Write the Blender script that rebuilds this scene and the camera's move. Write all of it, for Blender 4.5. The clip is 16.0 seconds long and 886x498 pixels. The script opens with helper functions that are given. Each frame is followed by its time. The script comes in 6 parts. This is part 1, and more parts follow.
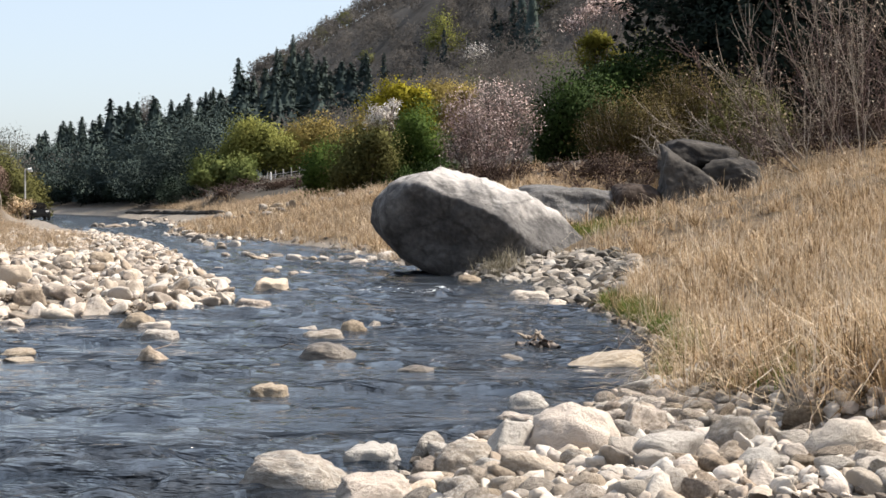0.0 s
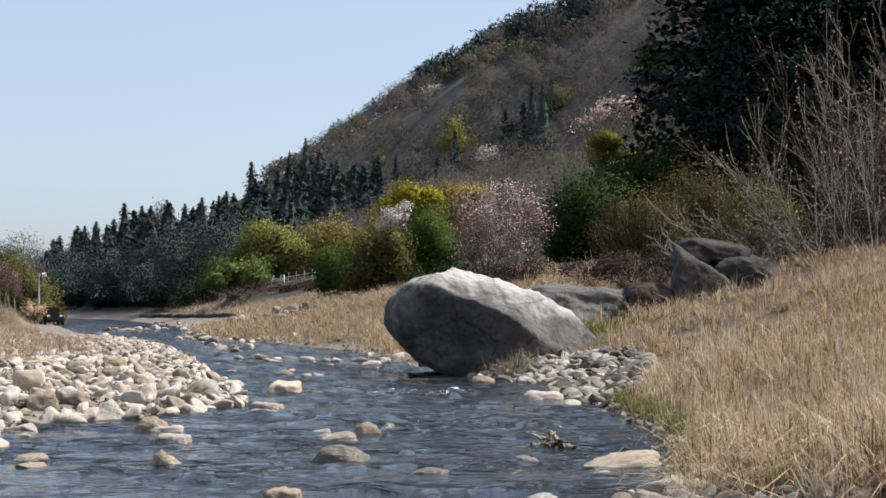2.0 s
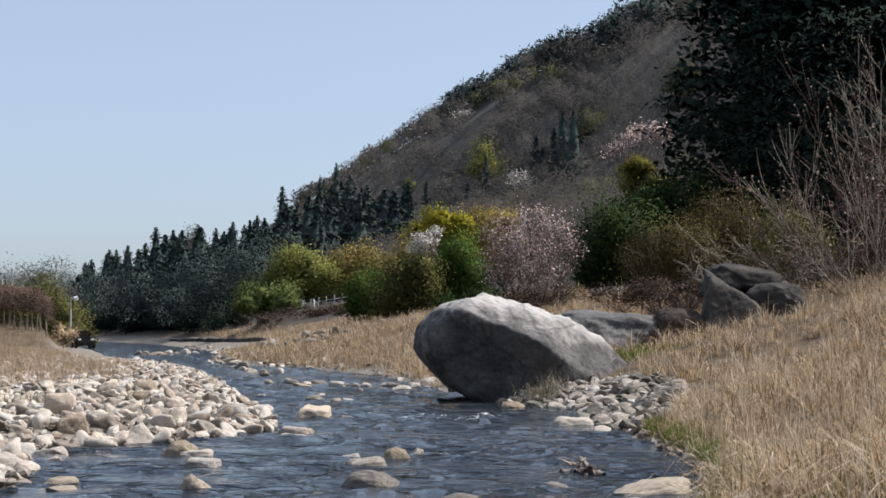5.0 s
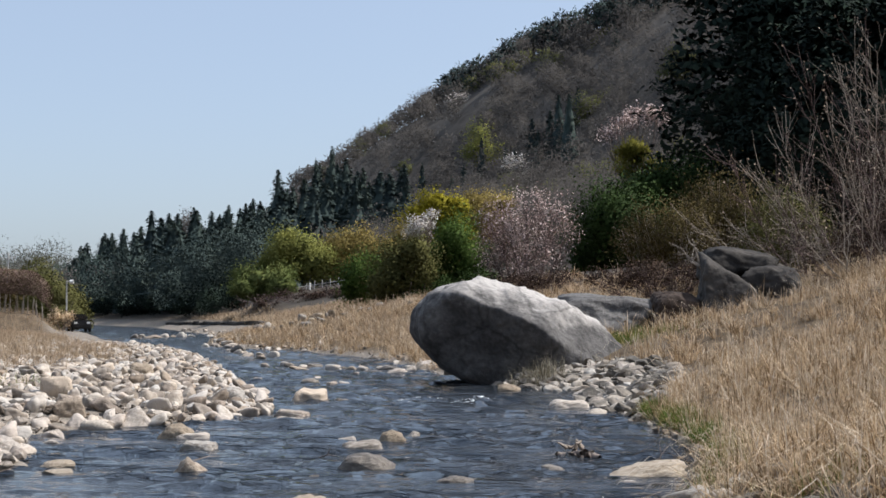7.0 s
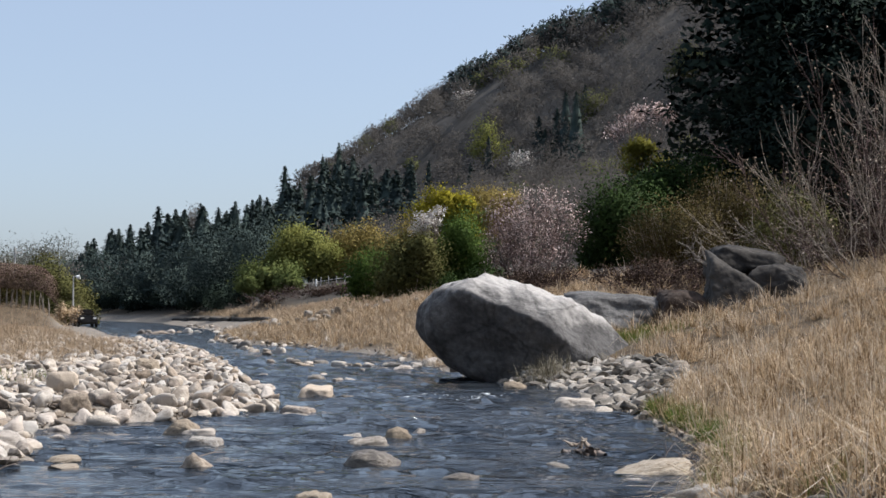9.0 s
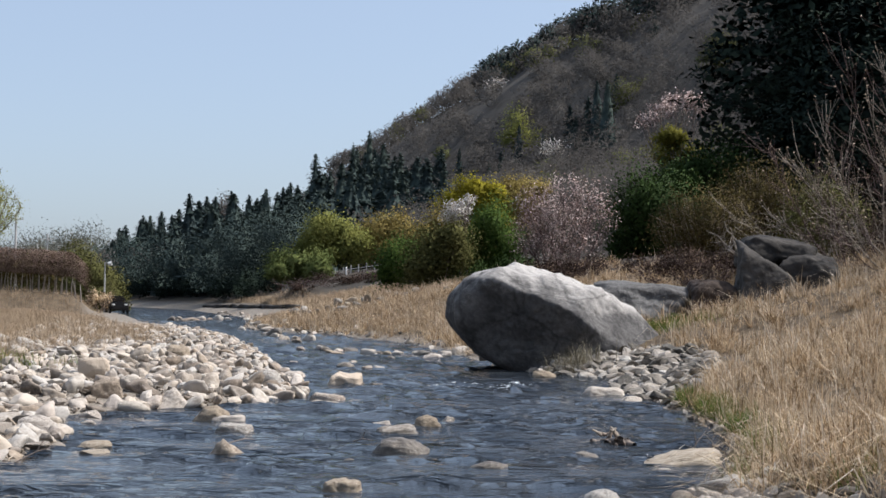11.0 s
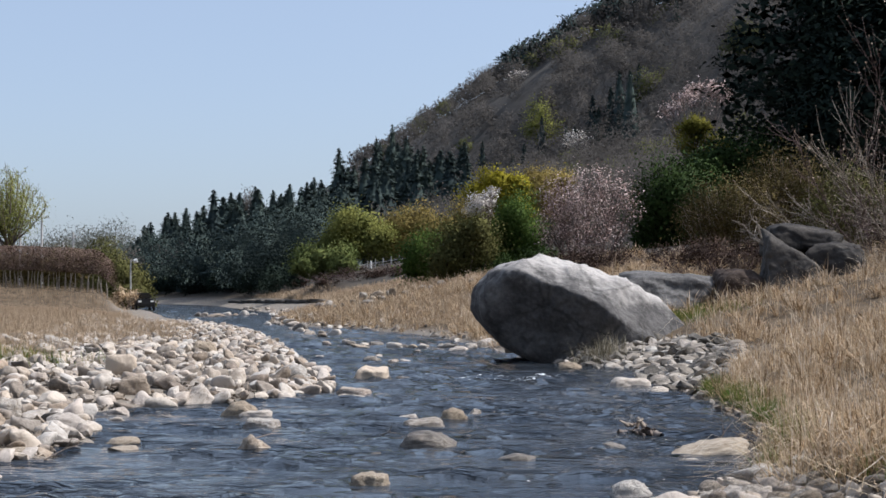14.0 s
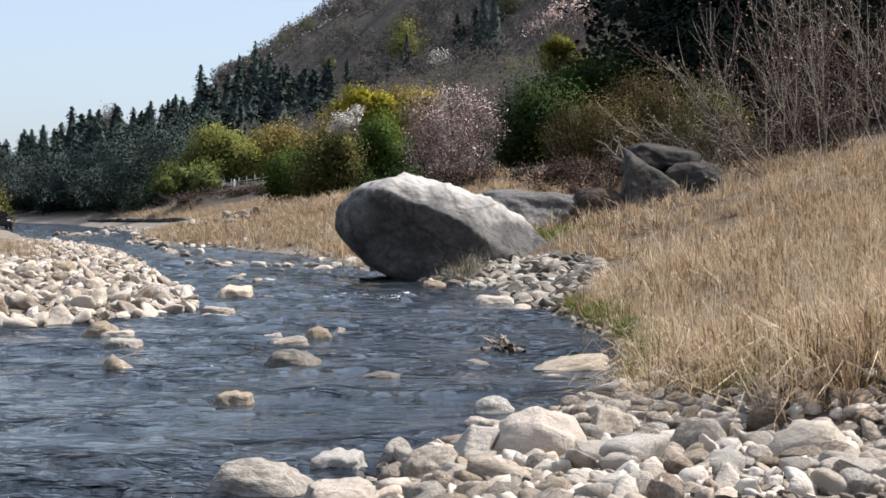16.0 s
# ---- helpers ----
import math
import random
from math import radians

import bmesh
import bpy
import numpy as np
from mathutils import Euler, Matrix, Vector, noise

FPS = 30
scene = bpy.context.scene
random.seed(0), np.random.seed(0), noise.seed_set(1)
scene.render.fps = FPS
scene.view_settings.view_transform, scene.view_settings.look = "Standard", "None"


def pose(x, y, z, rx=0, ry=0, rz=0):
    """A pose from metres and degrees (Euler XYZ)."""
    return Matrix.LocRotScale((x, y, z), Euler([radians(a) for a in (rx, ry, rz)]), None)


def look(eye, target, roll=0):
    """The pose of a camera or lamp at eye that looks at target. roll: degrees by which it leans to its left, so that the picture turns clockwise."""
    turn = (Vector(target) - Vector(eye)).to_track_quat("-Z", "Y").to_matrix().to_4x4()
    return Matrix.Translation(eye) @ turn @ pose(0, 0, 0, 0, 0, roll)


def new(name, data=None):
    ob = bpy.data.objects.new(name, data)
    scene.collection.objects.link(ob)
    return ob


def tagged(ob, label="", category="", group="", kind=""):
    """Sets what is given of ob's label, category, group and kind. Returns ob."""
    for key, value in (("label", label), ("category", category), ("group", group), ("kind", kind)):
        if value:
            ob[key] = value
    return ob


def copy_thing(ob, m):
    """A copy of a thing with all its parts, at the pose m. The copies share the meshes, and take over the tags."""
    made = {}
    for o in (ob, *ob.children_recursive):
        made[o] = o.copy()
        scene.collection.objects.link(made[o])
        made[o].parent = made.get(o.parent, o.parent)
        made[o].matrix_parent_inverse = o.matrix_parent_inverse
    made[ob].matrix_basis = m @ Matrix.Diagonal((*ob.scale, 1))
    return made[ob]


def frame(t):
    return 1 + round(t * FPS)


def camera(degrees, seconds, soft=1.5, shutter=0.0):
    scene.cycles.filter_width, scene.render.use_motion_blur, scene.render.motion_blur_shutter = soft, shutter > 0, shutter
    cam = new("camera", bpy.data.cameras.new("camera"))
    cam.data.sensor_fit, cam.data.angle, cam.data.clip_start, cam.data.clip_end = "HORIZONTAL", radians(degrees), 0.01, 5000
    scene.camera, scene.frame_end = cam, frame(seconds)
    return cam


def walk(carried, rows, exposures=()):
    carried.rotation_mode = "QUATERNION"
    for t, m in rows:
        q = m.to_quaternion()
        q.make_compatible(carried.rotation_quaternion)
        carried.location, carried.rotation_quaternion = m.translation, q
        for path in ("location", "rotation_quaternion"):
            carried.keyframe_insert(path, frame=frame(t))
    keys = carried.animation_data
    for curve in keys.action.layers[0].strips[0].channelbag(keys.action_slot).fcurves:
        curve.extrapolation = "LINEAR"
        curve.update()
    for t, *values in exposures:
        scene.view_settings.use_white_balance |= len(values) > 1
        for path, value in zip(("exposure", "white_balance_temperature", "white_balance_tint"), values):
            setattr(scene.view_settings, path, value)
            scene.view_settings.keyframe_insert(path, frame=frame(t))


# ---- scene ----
cam = camera(33.08, 16.0, soft=1.6)
EYE, TILT, LEAN = 1.7, -1.71, -0.3
# seconds, yaw, pitch, roll: a hand-held camera that turns where it stands
ROWS = [
    (0.0, 0.000, 0.000, 0.000),
    (0.5, 0.776, 1.160, -0.016),
    (1.0, 1.009, 2.365, 0.368),
    (1.5, 0.536, 3.207, 0.261),
    (2.0, 0.478, 3.874, 0.535),
    (2.5, 1.464, 3.660, 0.373),
    (3.0, 1.366, 3.850, 0.512),
    (3.5, 1.444, 3.799, 0.406),
    (4.0, 1.821, 4.377, 0.864),
    (4.5, 1.693, 4.702, 0.409),
    (4.7, 1.657, 4.847, 0.267),
    (6.8, 1.411, 4.350, 0.423),
    (7.0, 1.475, 4.200, 0.302),
    (7.5, 2.044, 4.444, 0.098),
    (8.0, 1.742, 4.083, 0.080),
    (10.5, 2.071, 4.096, -0.371),
    (11.0, 2.876, 3.644, -0.373),
    (11.5, 3.869, 3.634, -0.068),
    (12.0, 4.987, 3.916, 0.311),
    (12.5, 6.033, 3.509, 0.511),
    (13.0, 7.198, 3.064, 0.345),
    (13.5, 5.369, 2.757, 0.249),
    (14.0, 3.812, 3.367, 0.356),
    (14.5, 1.077, 3.622, 0.562),
    (15.0, -0.543, 3.312, 0.083),
    (15.5, -0.465, 1.948, 0.374),
    (16.0, -1.360, 0.204, 0.516),
]
walk(cam, [(t, pose(0, 0, EYE, TILT, LEAN) @ pose(0, 0, 0, 0, 0, yaw) @ pose(0, 0, 0, 90 + pitch) @ pose(0, 0, 0, 0, 0, -roll))
           for t, yaw, pitch, roll in ROWS],
     exposures=[(0.0, 0.68, 6750, 12), (0.5, 0.68, 6750, 12), (1.0, 0.5, 6650, 13), (1.5, 0.4, 6450, 13), (2.0, 0.38, 6350, 12), (3.5, 0.29, 6250, 12), (7.5, 0.22, 6180, 12), (12.0, 0.22, 6080, 12), (12.5, 0.12, 6000, 12), (13.0, 0.05, 5980, 14), (13.5, 0.05, 5980, 13), (14.5, 0.34, 6080, 13), (15.5, 0.42, 6250, 12), (16.0, 0.52, 6350, 12)])

# ---- daylight ----
SUN_AZ, SUN_EL = 80.0, 53.0      # degrees to the right of straight ahead, and up
world = bpy.data.worlds.new("sky")
scene.world = world
world.use_nodes = True
wn = world.node_tree
sky = wn.nodes.new("ShaderNodeTexSky")
sky.sky_type, sky.sun_disc = "NISHITA", False
sky.sun_elevation, sky.sun_rotation = radians(SUN_EL), radians(SUN_AZ)
sky.air_density, sky.dust_density, sky.ozone_density = 0.9, 2.2, 2.8
haze = wn.nodes.new("ShaderNodeMix")                 # thin even spring haze over the blue
haze.data_type = "RGBA"
haze.inputs[0].default_value = 0.48
wn.links.new(sky.outputs[0], haze.inputs[6])
haze.inputs[7].default_value = (3.4, 3.84, 4.2, 1)
wn.links.new(haze.outputs[2], wn.nodes["Background"].inputs[0])
wn.nodes["Background"].inputs[1].default_value = 0.15
sun = new("sun", bpy.data.lights.new("sun", "SUN"))
sun.data.energy, sun.data.angle, sun.data.color = 5.0, radians(0.6), (1.0, 0.94, 0.85)
SUN_WAY = Vector((math.sin(radians(SUN_AZ)) * math.cos(radians(SUN_EL)), math.cos(radians(SUN_AZ)) * math.cos(radians(SUN_EL)), math.sin(radians(SUN_EL))))
sun.matrix_world = look(SUN_WAY * 50, (0, 0, 0))

# ---- materials ----
def material(name, colors, scale=4.0, rough=0.85, bump=0.3, fine=40.0, island=0.0, obj=0.0, spec=0.3, detail=6.0, squash=(1, 1, 1), metal=0.0, translucent=0.0, hues=0.0):
    """Noise-mottled surface: colour ramp over a coarse noise, speckle from a fine one, and a bump of both."""
    m = bpy.data.materials.new(name)
    m.use_nodes = True
    n, l = m.node_tree.nodes, m.node_tree.links
    bsdf = n["Principled BSDF"]
    co = n.new("ShaderNodeTexCoord")
    mp = n.new("ShaderNodeMapping")
    mp.inputs["Scale"].default_value = squash
    l.new(co.outputs["Object"], mp.inputs[0])
    vec = mp.outputs[0]
    oi = n.new("ShaderNodeObjectInfo")
    geo = n.new("ShaderNodeNewGeometry")
    off = n.new("ShaderNodeVectorMath")
    off.operation = "MULTIPLY_ADD"
    l.new(oi.outputs["Random"], off.inputs[0])
    off.inputs[1].default_value = (37, 53, 71)
    l.new(vec, off.inputs[2])
    vec = off.outputs[0]
    big = n.new("ShaderNodeTexNoise")
    big.inputs["Scale"].default_value, big.inputs["Detail"].default_value, big.inputs["Roughness"].default_value = scale, detail, 0.62
    l.new(vec, big.inputs["Vector"])
    small = n.new("ShaderNodeTexNoise")
    small.inputs["Scale"].default_value, small.inputs["Detail"].default_value = fine, 3.0
    l.new(vec, small.inputs["Vector"])
    s = big.outputs["Fac"]

    def add(a, b, k):
        q = n.new("ShaderNodeMath")
        q.operation = "MULTIPLY_ADD"
        l.new(b, q.inputs[0])
        q.inputs[1].default_value = k
        l.new(a, q.inputs[2])
        r = n.new("ShaderNodeMath")
        r.operation = "SUBTRACT"
        l.new(q.outputs[0], r.inputs[0])
        r.inputs[1].default_value = k / 2
        return r.outputs[0]
    s = add(s, small.outputs["Fac"], 0.35)
    if island:
        s = add(s, geo.outputs["Random Per Island"], island)
    if obj:
        s = add(s, oi.outputs["Random"], obj)
    ramp = n.new("ShaderNodeValToRGB")
    e = ramp.color_ramp.elements
    while len(e) < len(colors):
        e.new(0.5)
    for i, c in enumerate(colors):
        e[i].position = 0.22 + 0.56 * i / max(1, len(colors) - 1)
        e[i].color = (*c, 1)
    l.new(s, ramp.inputs[0])
    paint = ramp.outputs[0]
    if hues:                                  # some pieces tan, some blue-grey, some rosy
        both = n.new("ShaderNodeMath")
        both.operation = "ADD"
        l.new(oi.outputs["Random"], both.inputs[0])
        l.new(geo.outputs["Random Per Island"], both.inputs[1])
        turn = n.new("ShaderNodeMath")
        turn.operation = "MULTIPLY"
        l.new(both.outputs[0], turn.inputs[0])
        turn.inputs[1].default_value = 13.7
        part_ = n.new("ShaderNodeMath")
        part_.operation = "FRACT"
        l.new(turn.outputs[0], part_.inputs[0])
        tint = n.new("ShaderNodeValToRGB")
        t = tint.color_ramp.elements
        while len(t) < 5:
            t.new(0.5)
        for i, c in enumerate(((1.0, 0.87, 0.72), (1.0, 0.96, 0.9), (0.86, 0.91, 0.96), (1.0, 0.93, 0.89), (0.93, 0.93, 0.92))):
            t[i].position, t[i].color = i / 4, (*c, 1)
        l.new(part_.outputs[0], tint.inputs[0])
        mul = n.new("ShaderNodeMix")
        mul.data_type, mul.blend_type = "RGBA", "MULTIPLY"
        mul.inputs[0].default_value = hues
        l.new(paint, mul.inputs[6])
        l.new(tint.outputs[0], mul.inputs[7])
        paint = mul.outputs[2]
    l.new(paint, bsdf.inputs["Base Color"])
    bsdf.inputs["Roughness"].default_value = rough
    bsdf.inputs["Specular IOR Level"].default_value = spec
    bsdf.inputs["Metallic"].default_value = metal
    if bump:
        b1 = n.new("ShaderNodeBump")
        b1.inputs["Strength"].default_value, b1.inputs["Distance"].default_value = bump, 0.14 / scale
        l.new(big.outputs["Fac"], b1.inputs["Height"])
        b2 = n.new("ShaderNodeBump")
        b2.inputs["Strength"].default_value, b2.inputs["Distance"].default_value = bump, 0.3 / fine
        l.new(small.outputs["Fac"], b2.inputs["Height"])
        l.new(b1.outputs[0], b2.inputs["Normal"])
        l.new(b2.outputs[0], bsdf.inputs["Normal"])
    if translucent:
        tr = n.new("ShaderNodeBsdfTranslucent")
        l.new(ramp.outputs[0], tr.inputs[0])
        mix = n.new("ShaderNodeMixShader")
        mix.inputs[0].default_value = translucent
        l.new(bsdf.outputs[0], mix.inputs[1])
        l.new(tr.outputs[0], mix.inputs[2])
        l.new(mix.outputs[0], n["Material Output"].inputs[0])
    return m


M_STONE = material("river_stone", [(0.115, 0.1, 0.084), (0.23, 0.196, 0.16), (0.35, 0.306, 0.258), (0.51, 0.465, 0.41)], 4.0, 0.85, 0.9, 34, island=0.6, obj=0.6, hues=0.7)
M_STONE_GREY = material("grey_shore_stone", [(0.09, 0.082, 0.07), (0.195, 0.175, 0.147), (0.3, 0.269, 0.231), (0.465, 0.43, 0.377)], 4.0, 0.85, 0.7, 34, island=0.5, obj=0.5, hues=0.4)
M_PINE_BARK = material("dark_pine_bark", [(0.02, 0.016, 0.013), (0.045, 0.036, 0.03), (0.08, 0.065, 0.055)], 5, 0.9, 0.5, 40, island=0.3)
M_STONE_WARM = material("ochre_stone", [(0.15, 0.115, 0.08), (0.29, 0.235, 0.17), (0.42, 0.36, 0.285)], 4.5, 0.8, 0.8, 30, obj=0.4)
M_STONE_WET = material("wet_stone", [(0.085, 0.072, 0.06), (0.18, 0.155, 0.125), (0.31, 0.275, 0.23)], 4.5, 0.45, 0.8, 30, obj=0.4, spec=0.5)
M_BOULDER = material("granite_boulder", [(0.038, 0.037, 0.036), (0.09, 0.086, 0.083), (0.173, 0.168, 0.16), (0.333, 0.32, 0.301)], 0.55, 0.85, 0.8, 11, detail=10)
M_DARK_ROCK = material("dark_rock", [(0.02, 0.018, 0.016), (0.05, 0.045, 0.04), (0.1, 0.09, 0.078)], 1.2, 0.85, 0.6, 14, obj=0.2)
M_BROWN_ROCK = material("brown_rock", [(0.02, 0.014, 0.011), (0.05, 0.034, 0.025), (0.1, 0.07, 0.052)], 2.0, 0.85, 0.7, 16)
M_STRAW = material("dry_grass", [(0.14, 0.09, 0.048), (0.35, 0.243, 0.138), (0.535, 0.392, 0.238), (0.72, 0.575, 0.405)], 0.9, 0.75, 0, 5.0, island=0.9, translucent=0.25, spec=0.04)
M_FAR_STRAW = material("far_dry_grass", [(0.27, 0.195, 0.125), (0.4, 0.305, 0.205), (0.52, 0.41, 0.29)], 0.35, 0.75, 0, 2.0, island=0.3, translucent=0.25, spec=0.04)
M_STALK = material("pale_stalks", [(0.36, 0.275, 0.18), (0.55, 0.455, 0.335), (0.72, 0.63, 0.515)], 0.9, 0.75, 0, 5.0, island=0.6, translucent=0.2, spec=0.04)
M_SPROUT = material("green_grass", [(0.049, 0.092, 0.015), (0.117, 0.153, 0.031), (0.293, 0.23, 0.102)], 0.6, 0.6, 0, 3.0, island=0.6, translucent=0.3, spec=0.04)
M_GREY_GRASS = material("grey_grass", [(0.12, 0.105, 0.07), (0.24, 0.215, 0.155), (0.4, 0.365, 0.29)], 0.9, 0.75, 0, 5.0, island=0.7, translucent=0.25, spec=0.04)
M_BARK = material("bark", [(0.07, 0.055, 0.045), (0.16, 0.13, 0.11), (0.27, 0.23, 0.2)], 5, 0.9, 0.5, 40, island=0.3)
M_TWIG = material("twigs", [(0.137, 0.103, 0.08), (0.223, 0.175, 0.137), (0.359, 0.306, 0.25)], 1.0, 0.85, 0, 6, island=0.8, spec=0.04)
M_NEEDLE = material("conifer_needles", [(0.028, 0.04, 0.042), (0.05, 0.07, 0.064), (0.082, 0.105, 0.086)], 0.2, 0.7, 0, 1, island=0.15, obj=0.25, spec=0.04)
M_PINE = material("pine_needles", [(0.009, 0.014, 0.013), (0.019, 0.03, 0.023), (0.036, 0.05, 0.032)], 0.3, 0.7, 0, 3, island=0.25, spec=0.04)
M_WILLOW = material("willow_leaves", [(0.115, 0.132, 0.042), (0.2, 0.212, 0.06), (0.32, 0.312, 0.09)], 0.4, 0.6, 0, 3, island=0.25, obj=0.3, translucent=0.3, spec=0.04)
M_OCHRE = material("ochre_leaves", [(0.137, 0.107, 0.039), (0.254, 0.2, 0.067), (0.4, 0.317, 0.107)], 0.4, 0.6, 0, 3, island=0.25, obj=0.2, translucent=0.3, spec=0.04)
M_YELLOW = material("yellow_leaves", [(0.159, 0.143, 0.016), (0.286, 0.255, 0.024), (0.398, 0.35, 0.048)], 0.4, 0.6, 0, 3, island=0.3, translucent=0.3, spec=0.04)
M_GREEN = material("green_leaves", [(0.032, 0.056, 0.014), (0.068, 0.115, 0.026), (0.14, 0.188, 0.048)], 0.4, 0.6, 0, 3, island=0.3, translucent=0.3, spec=0.04)
M_OLIVE = material("olive_leaves", [(0.042, 0.034, 0.014), (0.08, 0.064, 0.026), (0.135, 0.108, 0.044)], 0.5, 0.7, 0, 3, island=0.5, translucent=0.2, spec=0.04)
M_OLIVE_GREEN = material("grey_olive_leaves", [(0.055, 0.058, 0.022), (0.1, 0.1, 0.036), (0.155, 0.15, 0.056)], 0.5, 0.7, 0, 3, island=0.3, translucent=0.2, spec=0.04)
M_WILLOW_GREEN = material("green_willow_leaves", [(0.065, 0.09, 0.032), (0.12, 0.15, 0.05), (0.2, 0.22, 0.075)], 0.3, 0.6, 0, 2, island=0.15, translucent=0.3, spec=0.04)
M_YELLOW_DULL = material("dull_yellow_leaves", [(0.07, 0.07, 0.015), (0.14, 0.135, 0.025), (0.23, 0.21, 0.04)], 0.4, 0.6, 0, 2, island=0.2, translucent=0.3, spec=0.04)
M_PALE_TWIG = material("pale_branches", [(0.16, 0.135, 0.108), (0.27, 0.235, 0.195), (0.41, 0.365, 0.315)], 1.5, 0.85, 0, 8, island=0.2, spec=0.04)
M_MAUVE = material("mauve_twigs", [(0.06, 0.042, 0.04), (0.11, 0.08, 0.075), (0.17, 0.13, 0.12)], 1.0, 0.85, 0, 6, island=0.5, spec=0.04)
M_BLOSSOM = material("pink_blossom", [(0.2, 0.135, 0.118), (0.42, 0.315, 0.292), (0.7, 0.59, 0.56)], 0.6, 0.7, 0, 3, island=0.8, translucent=0.25, spec=0.04)
M_WHITE_BLOSSOM = material("white_blossom", [(0.45, 0.4, 0.36), (0.7, 0.66, 0.62), (0.8, 0.78, 0.74)], 0.6, 0.7, 0, 3, island=0.6, translucent=0.25, spec=0.04)
M_BROWN_WOOD = material("bare_woods", [(0.064, 0.06, 0.056), (0.108, 0.101, 0.094), (0.155, 0.146, 0.134)], 0.1, 0.9, 0, 0.6, island=0.12, translucent=0.45, spec=0.04)
M_GREEN_WOOD = material("budding_woods", [(0.075, 0.082, 0.038), (0.125, 0.132, 0.058), (0.2, 0.2, 0.09)], 0.04, 0.9, 0, 0.6, island=0.2, translucent=0.4, spec=0.04)
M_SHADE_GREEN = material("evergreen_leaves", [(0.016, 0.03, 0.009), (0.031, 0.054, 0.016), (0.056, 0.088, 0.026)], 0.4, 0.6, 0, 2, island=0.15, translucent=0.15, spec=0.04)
M_HEDGE = material("hedge_twigs", [(0.077, 0.053, 0.044), (0.143, 0.099, 0.078), (0.22, 0.161, 0.134)], 0.4, 0.9, 0, 3, island=0.6, spec=0.04)
M_THICKET = material("thicket_twigs", [(0.026, 0.017, 0.013), (0.05, 0.034, 0.026), (0.08, 0.056, 0.044)], 0.4, 0.9, 0, 3, island=0.6, spec=0.04)
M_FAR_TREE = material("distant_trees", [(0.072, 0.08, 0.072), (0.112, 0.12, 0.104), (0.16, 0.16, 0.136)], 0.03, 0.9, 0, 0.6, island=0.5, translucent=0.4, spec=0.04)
M_POLE = material("grey_concrete", [(0.4, 0.39, 0.37), (0.55, 0.54, 0.52)], 3, 0.8, 0.1, 30)
M_WHITE = material("white_paint", [(0.7, 0.7, 0.68), (0.82, 0.82, 0.8)], 3, 0.4, 0.0, 30)
M_BLACK = material("black_paint", [(0.008, 0.008, 0.009), (0.016, 0.016, 0.018)], 3, 0.35, 0.0, 30, spec=0.5)
M_RUBBER = material("rubber", [(0.012, 0.012, 0.012), (0.025, 0.025, 0.025)], 6, 0.9, 0.2, 30)
M_GLASS = material("dark_glass", [(0.01, 0.012, 0.014), (0.016, 0.018, 0.02)], 3, 0.06, 0.0, 30, spec=0.6)


def ground_material():
    """Pale gravel, straw-littered soil and leaf litter, blended by what covers the ground."""
    m = bpy.data.materials.new("ground")
    m.use_nodes = True
    n, l = m.node_tree.nodes, m.node_tree.links
    bsdf = n["Principled BSDF"]
    co = n.new("ShaderNodeTexCoord")

    def ramped(scale, detail, cols, kind="ShaderNodeTexNoise", out="Fac"):
        t = n.new(kind)
        t.inputs["Scale"].default_value = scale
        if kind == "ShaderNodeTexNoise":
            t.inputs["Detail"].default_value, t.inputs["Roughness"].default_value = detail, 0.65
        l.new(co.outputs["Object"], t.inputs["Vector"])
        r = n.new("ShaderNodeValToRGB")
        e = r.color_ramp.elements
        while len(e) < len(cols):
            e.new(0.5)
        for i, c in enumerate(cols):
            e[i].position, e[i].color = 0.3 + 0.4 * i / (len(cols) - 1), (*c, 1)
        l.new(t.outputs[out], r.inputs[0])
        return t, r
    vo, gravel = ramped(14.0, 8, [(0.08, 0.07, 0.06), (0.2, 0.175, 0.145), (0.33, 0.3, 0.26)], "ShaderNodeTexNoise", "Fac")
    no, straw = ramped(2.2, 10, [(0.045, 0.033, 0.022), (0.1, 0.075, 0.05), (0.18, 0.14, 0.095)])
    fo, litter = ramped(0.35, 12, [(0.045, 0.041, 0.036), (0.07, 0.063, 0.055), (0.1, 0.09, 0.078)])
    at = n.new("ShaderNodeAttribute")
    at.attribute_name = "cover"
    sp = n.new("ShaderNodeSeparateColor")
    l.new(at.outputs["Color"], sp.inputs[0])
    m1 = n.new("ShaderNodeMix")
    m1.data_type = "RGBA"
    l.new(sp.outputs[0], m1.inputs[0])
    l.new(gravel.outputs[0], m1.inputs[6])
    l.new(straw.outputs[0], m1.inputs[7])
    m2 = n.new("ShaderNodeMix")
    m2.data_type = "RGBA"
    l.new(sp.outputs[1], m2.inputs[0])
    l.new(m1.outputs[2], m2.inputs[6])
    l.new(litter.outputs[0], m2.inputs[7])
    l.new(m2.outputs[2], bsdf.inputs["Base Color"])
    bsdf.inputs["Roughness"].default_value = 0.95
    bsdf.inputs["Specular IOR Level"].default_value = 0.15
    b = n.new("ShaderNodeBump")
    b.inputs["Strength"].default_value, b.inputs["Distance"].default_value = 0.6, 0.06
    l.new(no.outputs["Fac"], b.inputs["Height"])
    l.new(b.outputs[0], bsdf.inputs["Normal"])
    return m


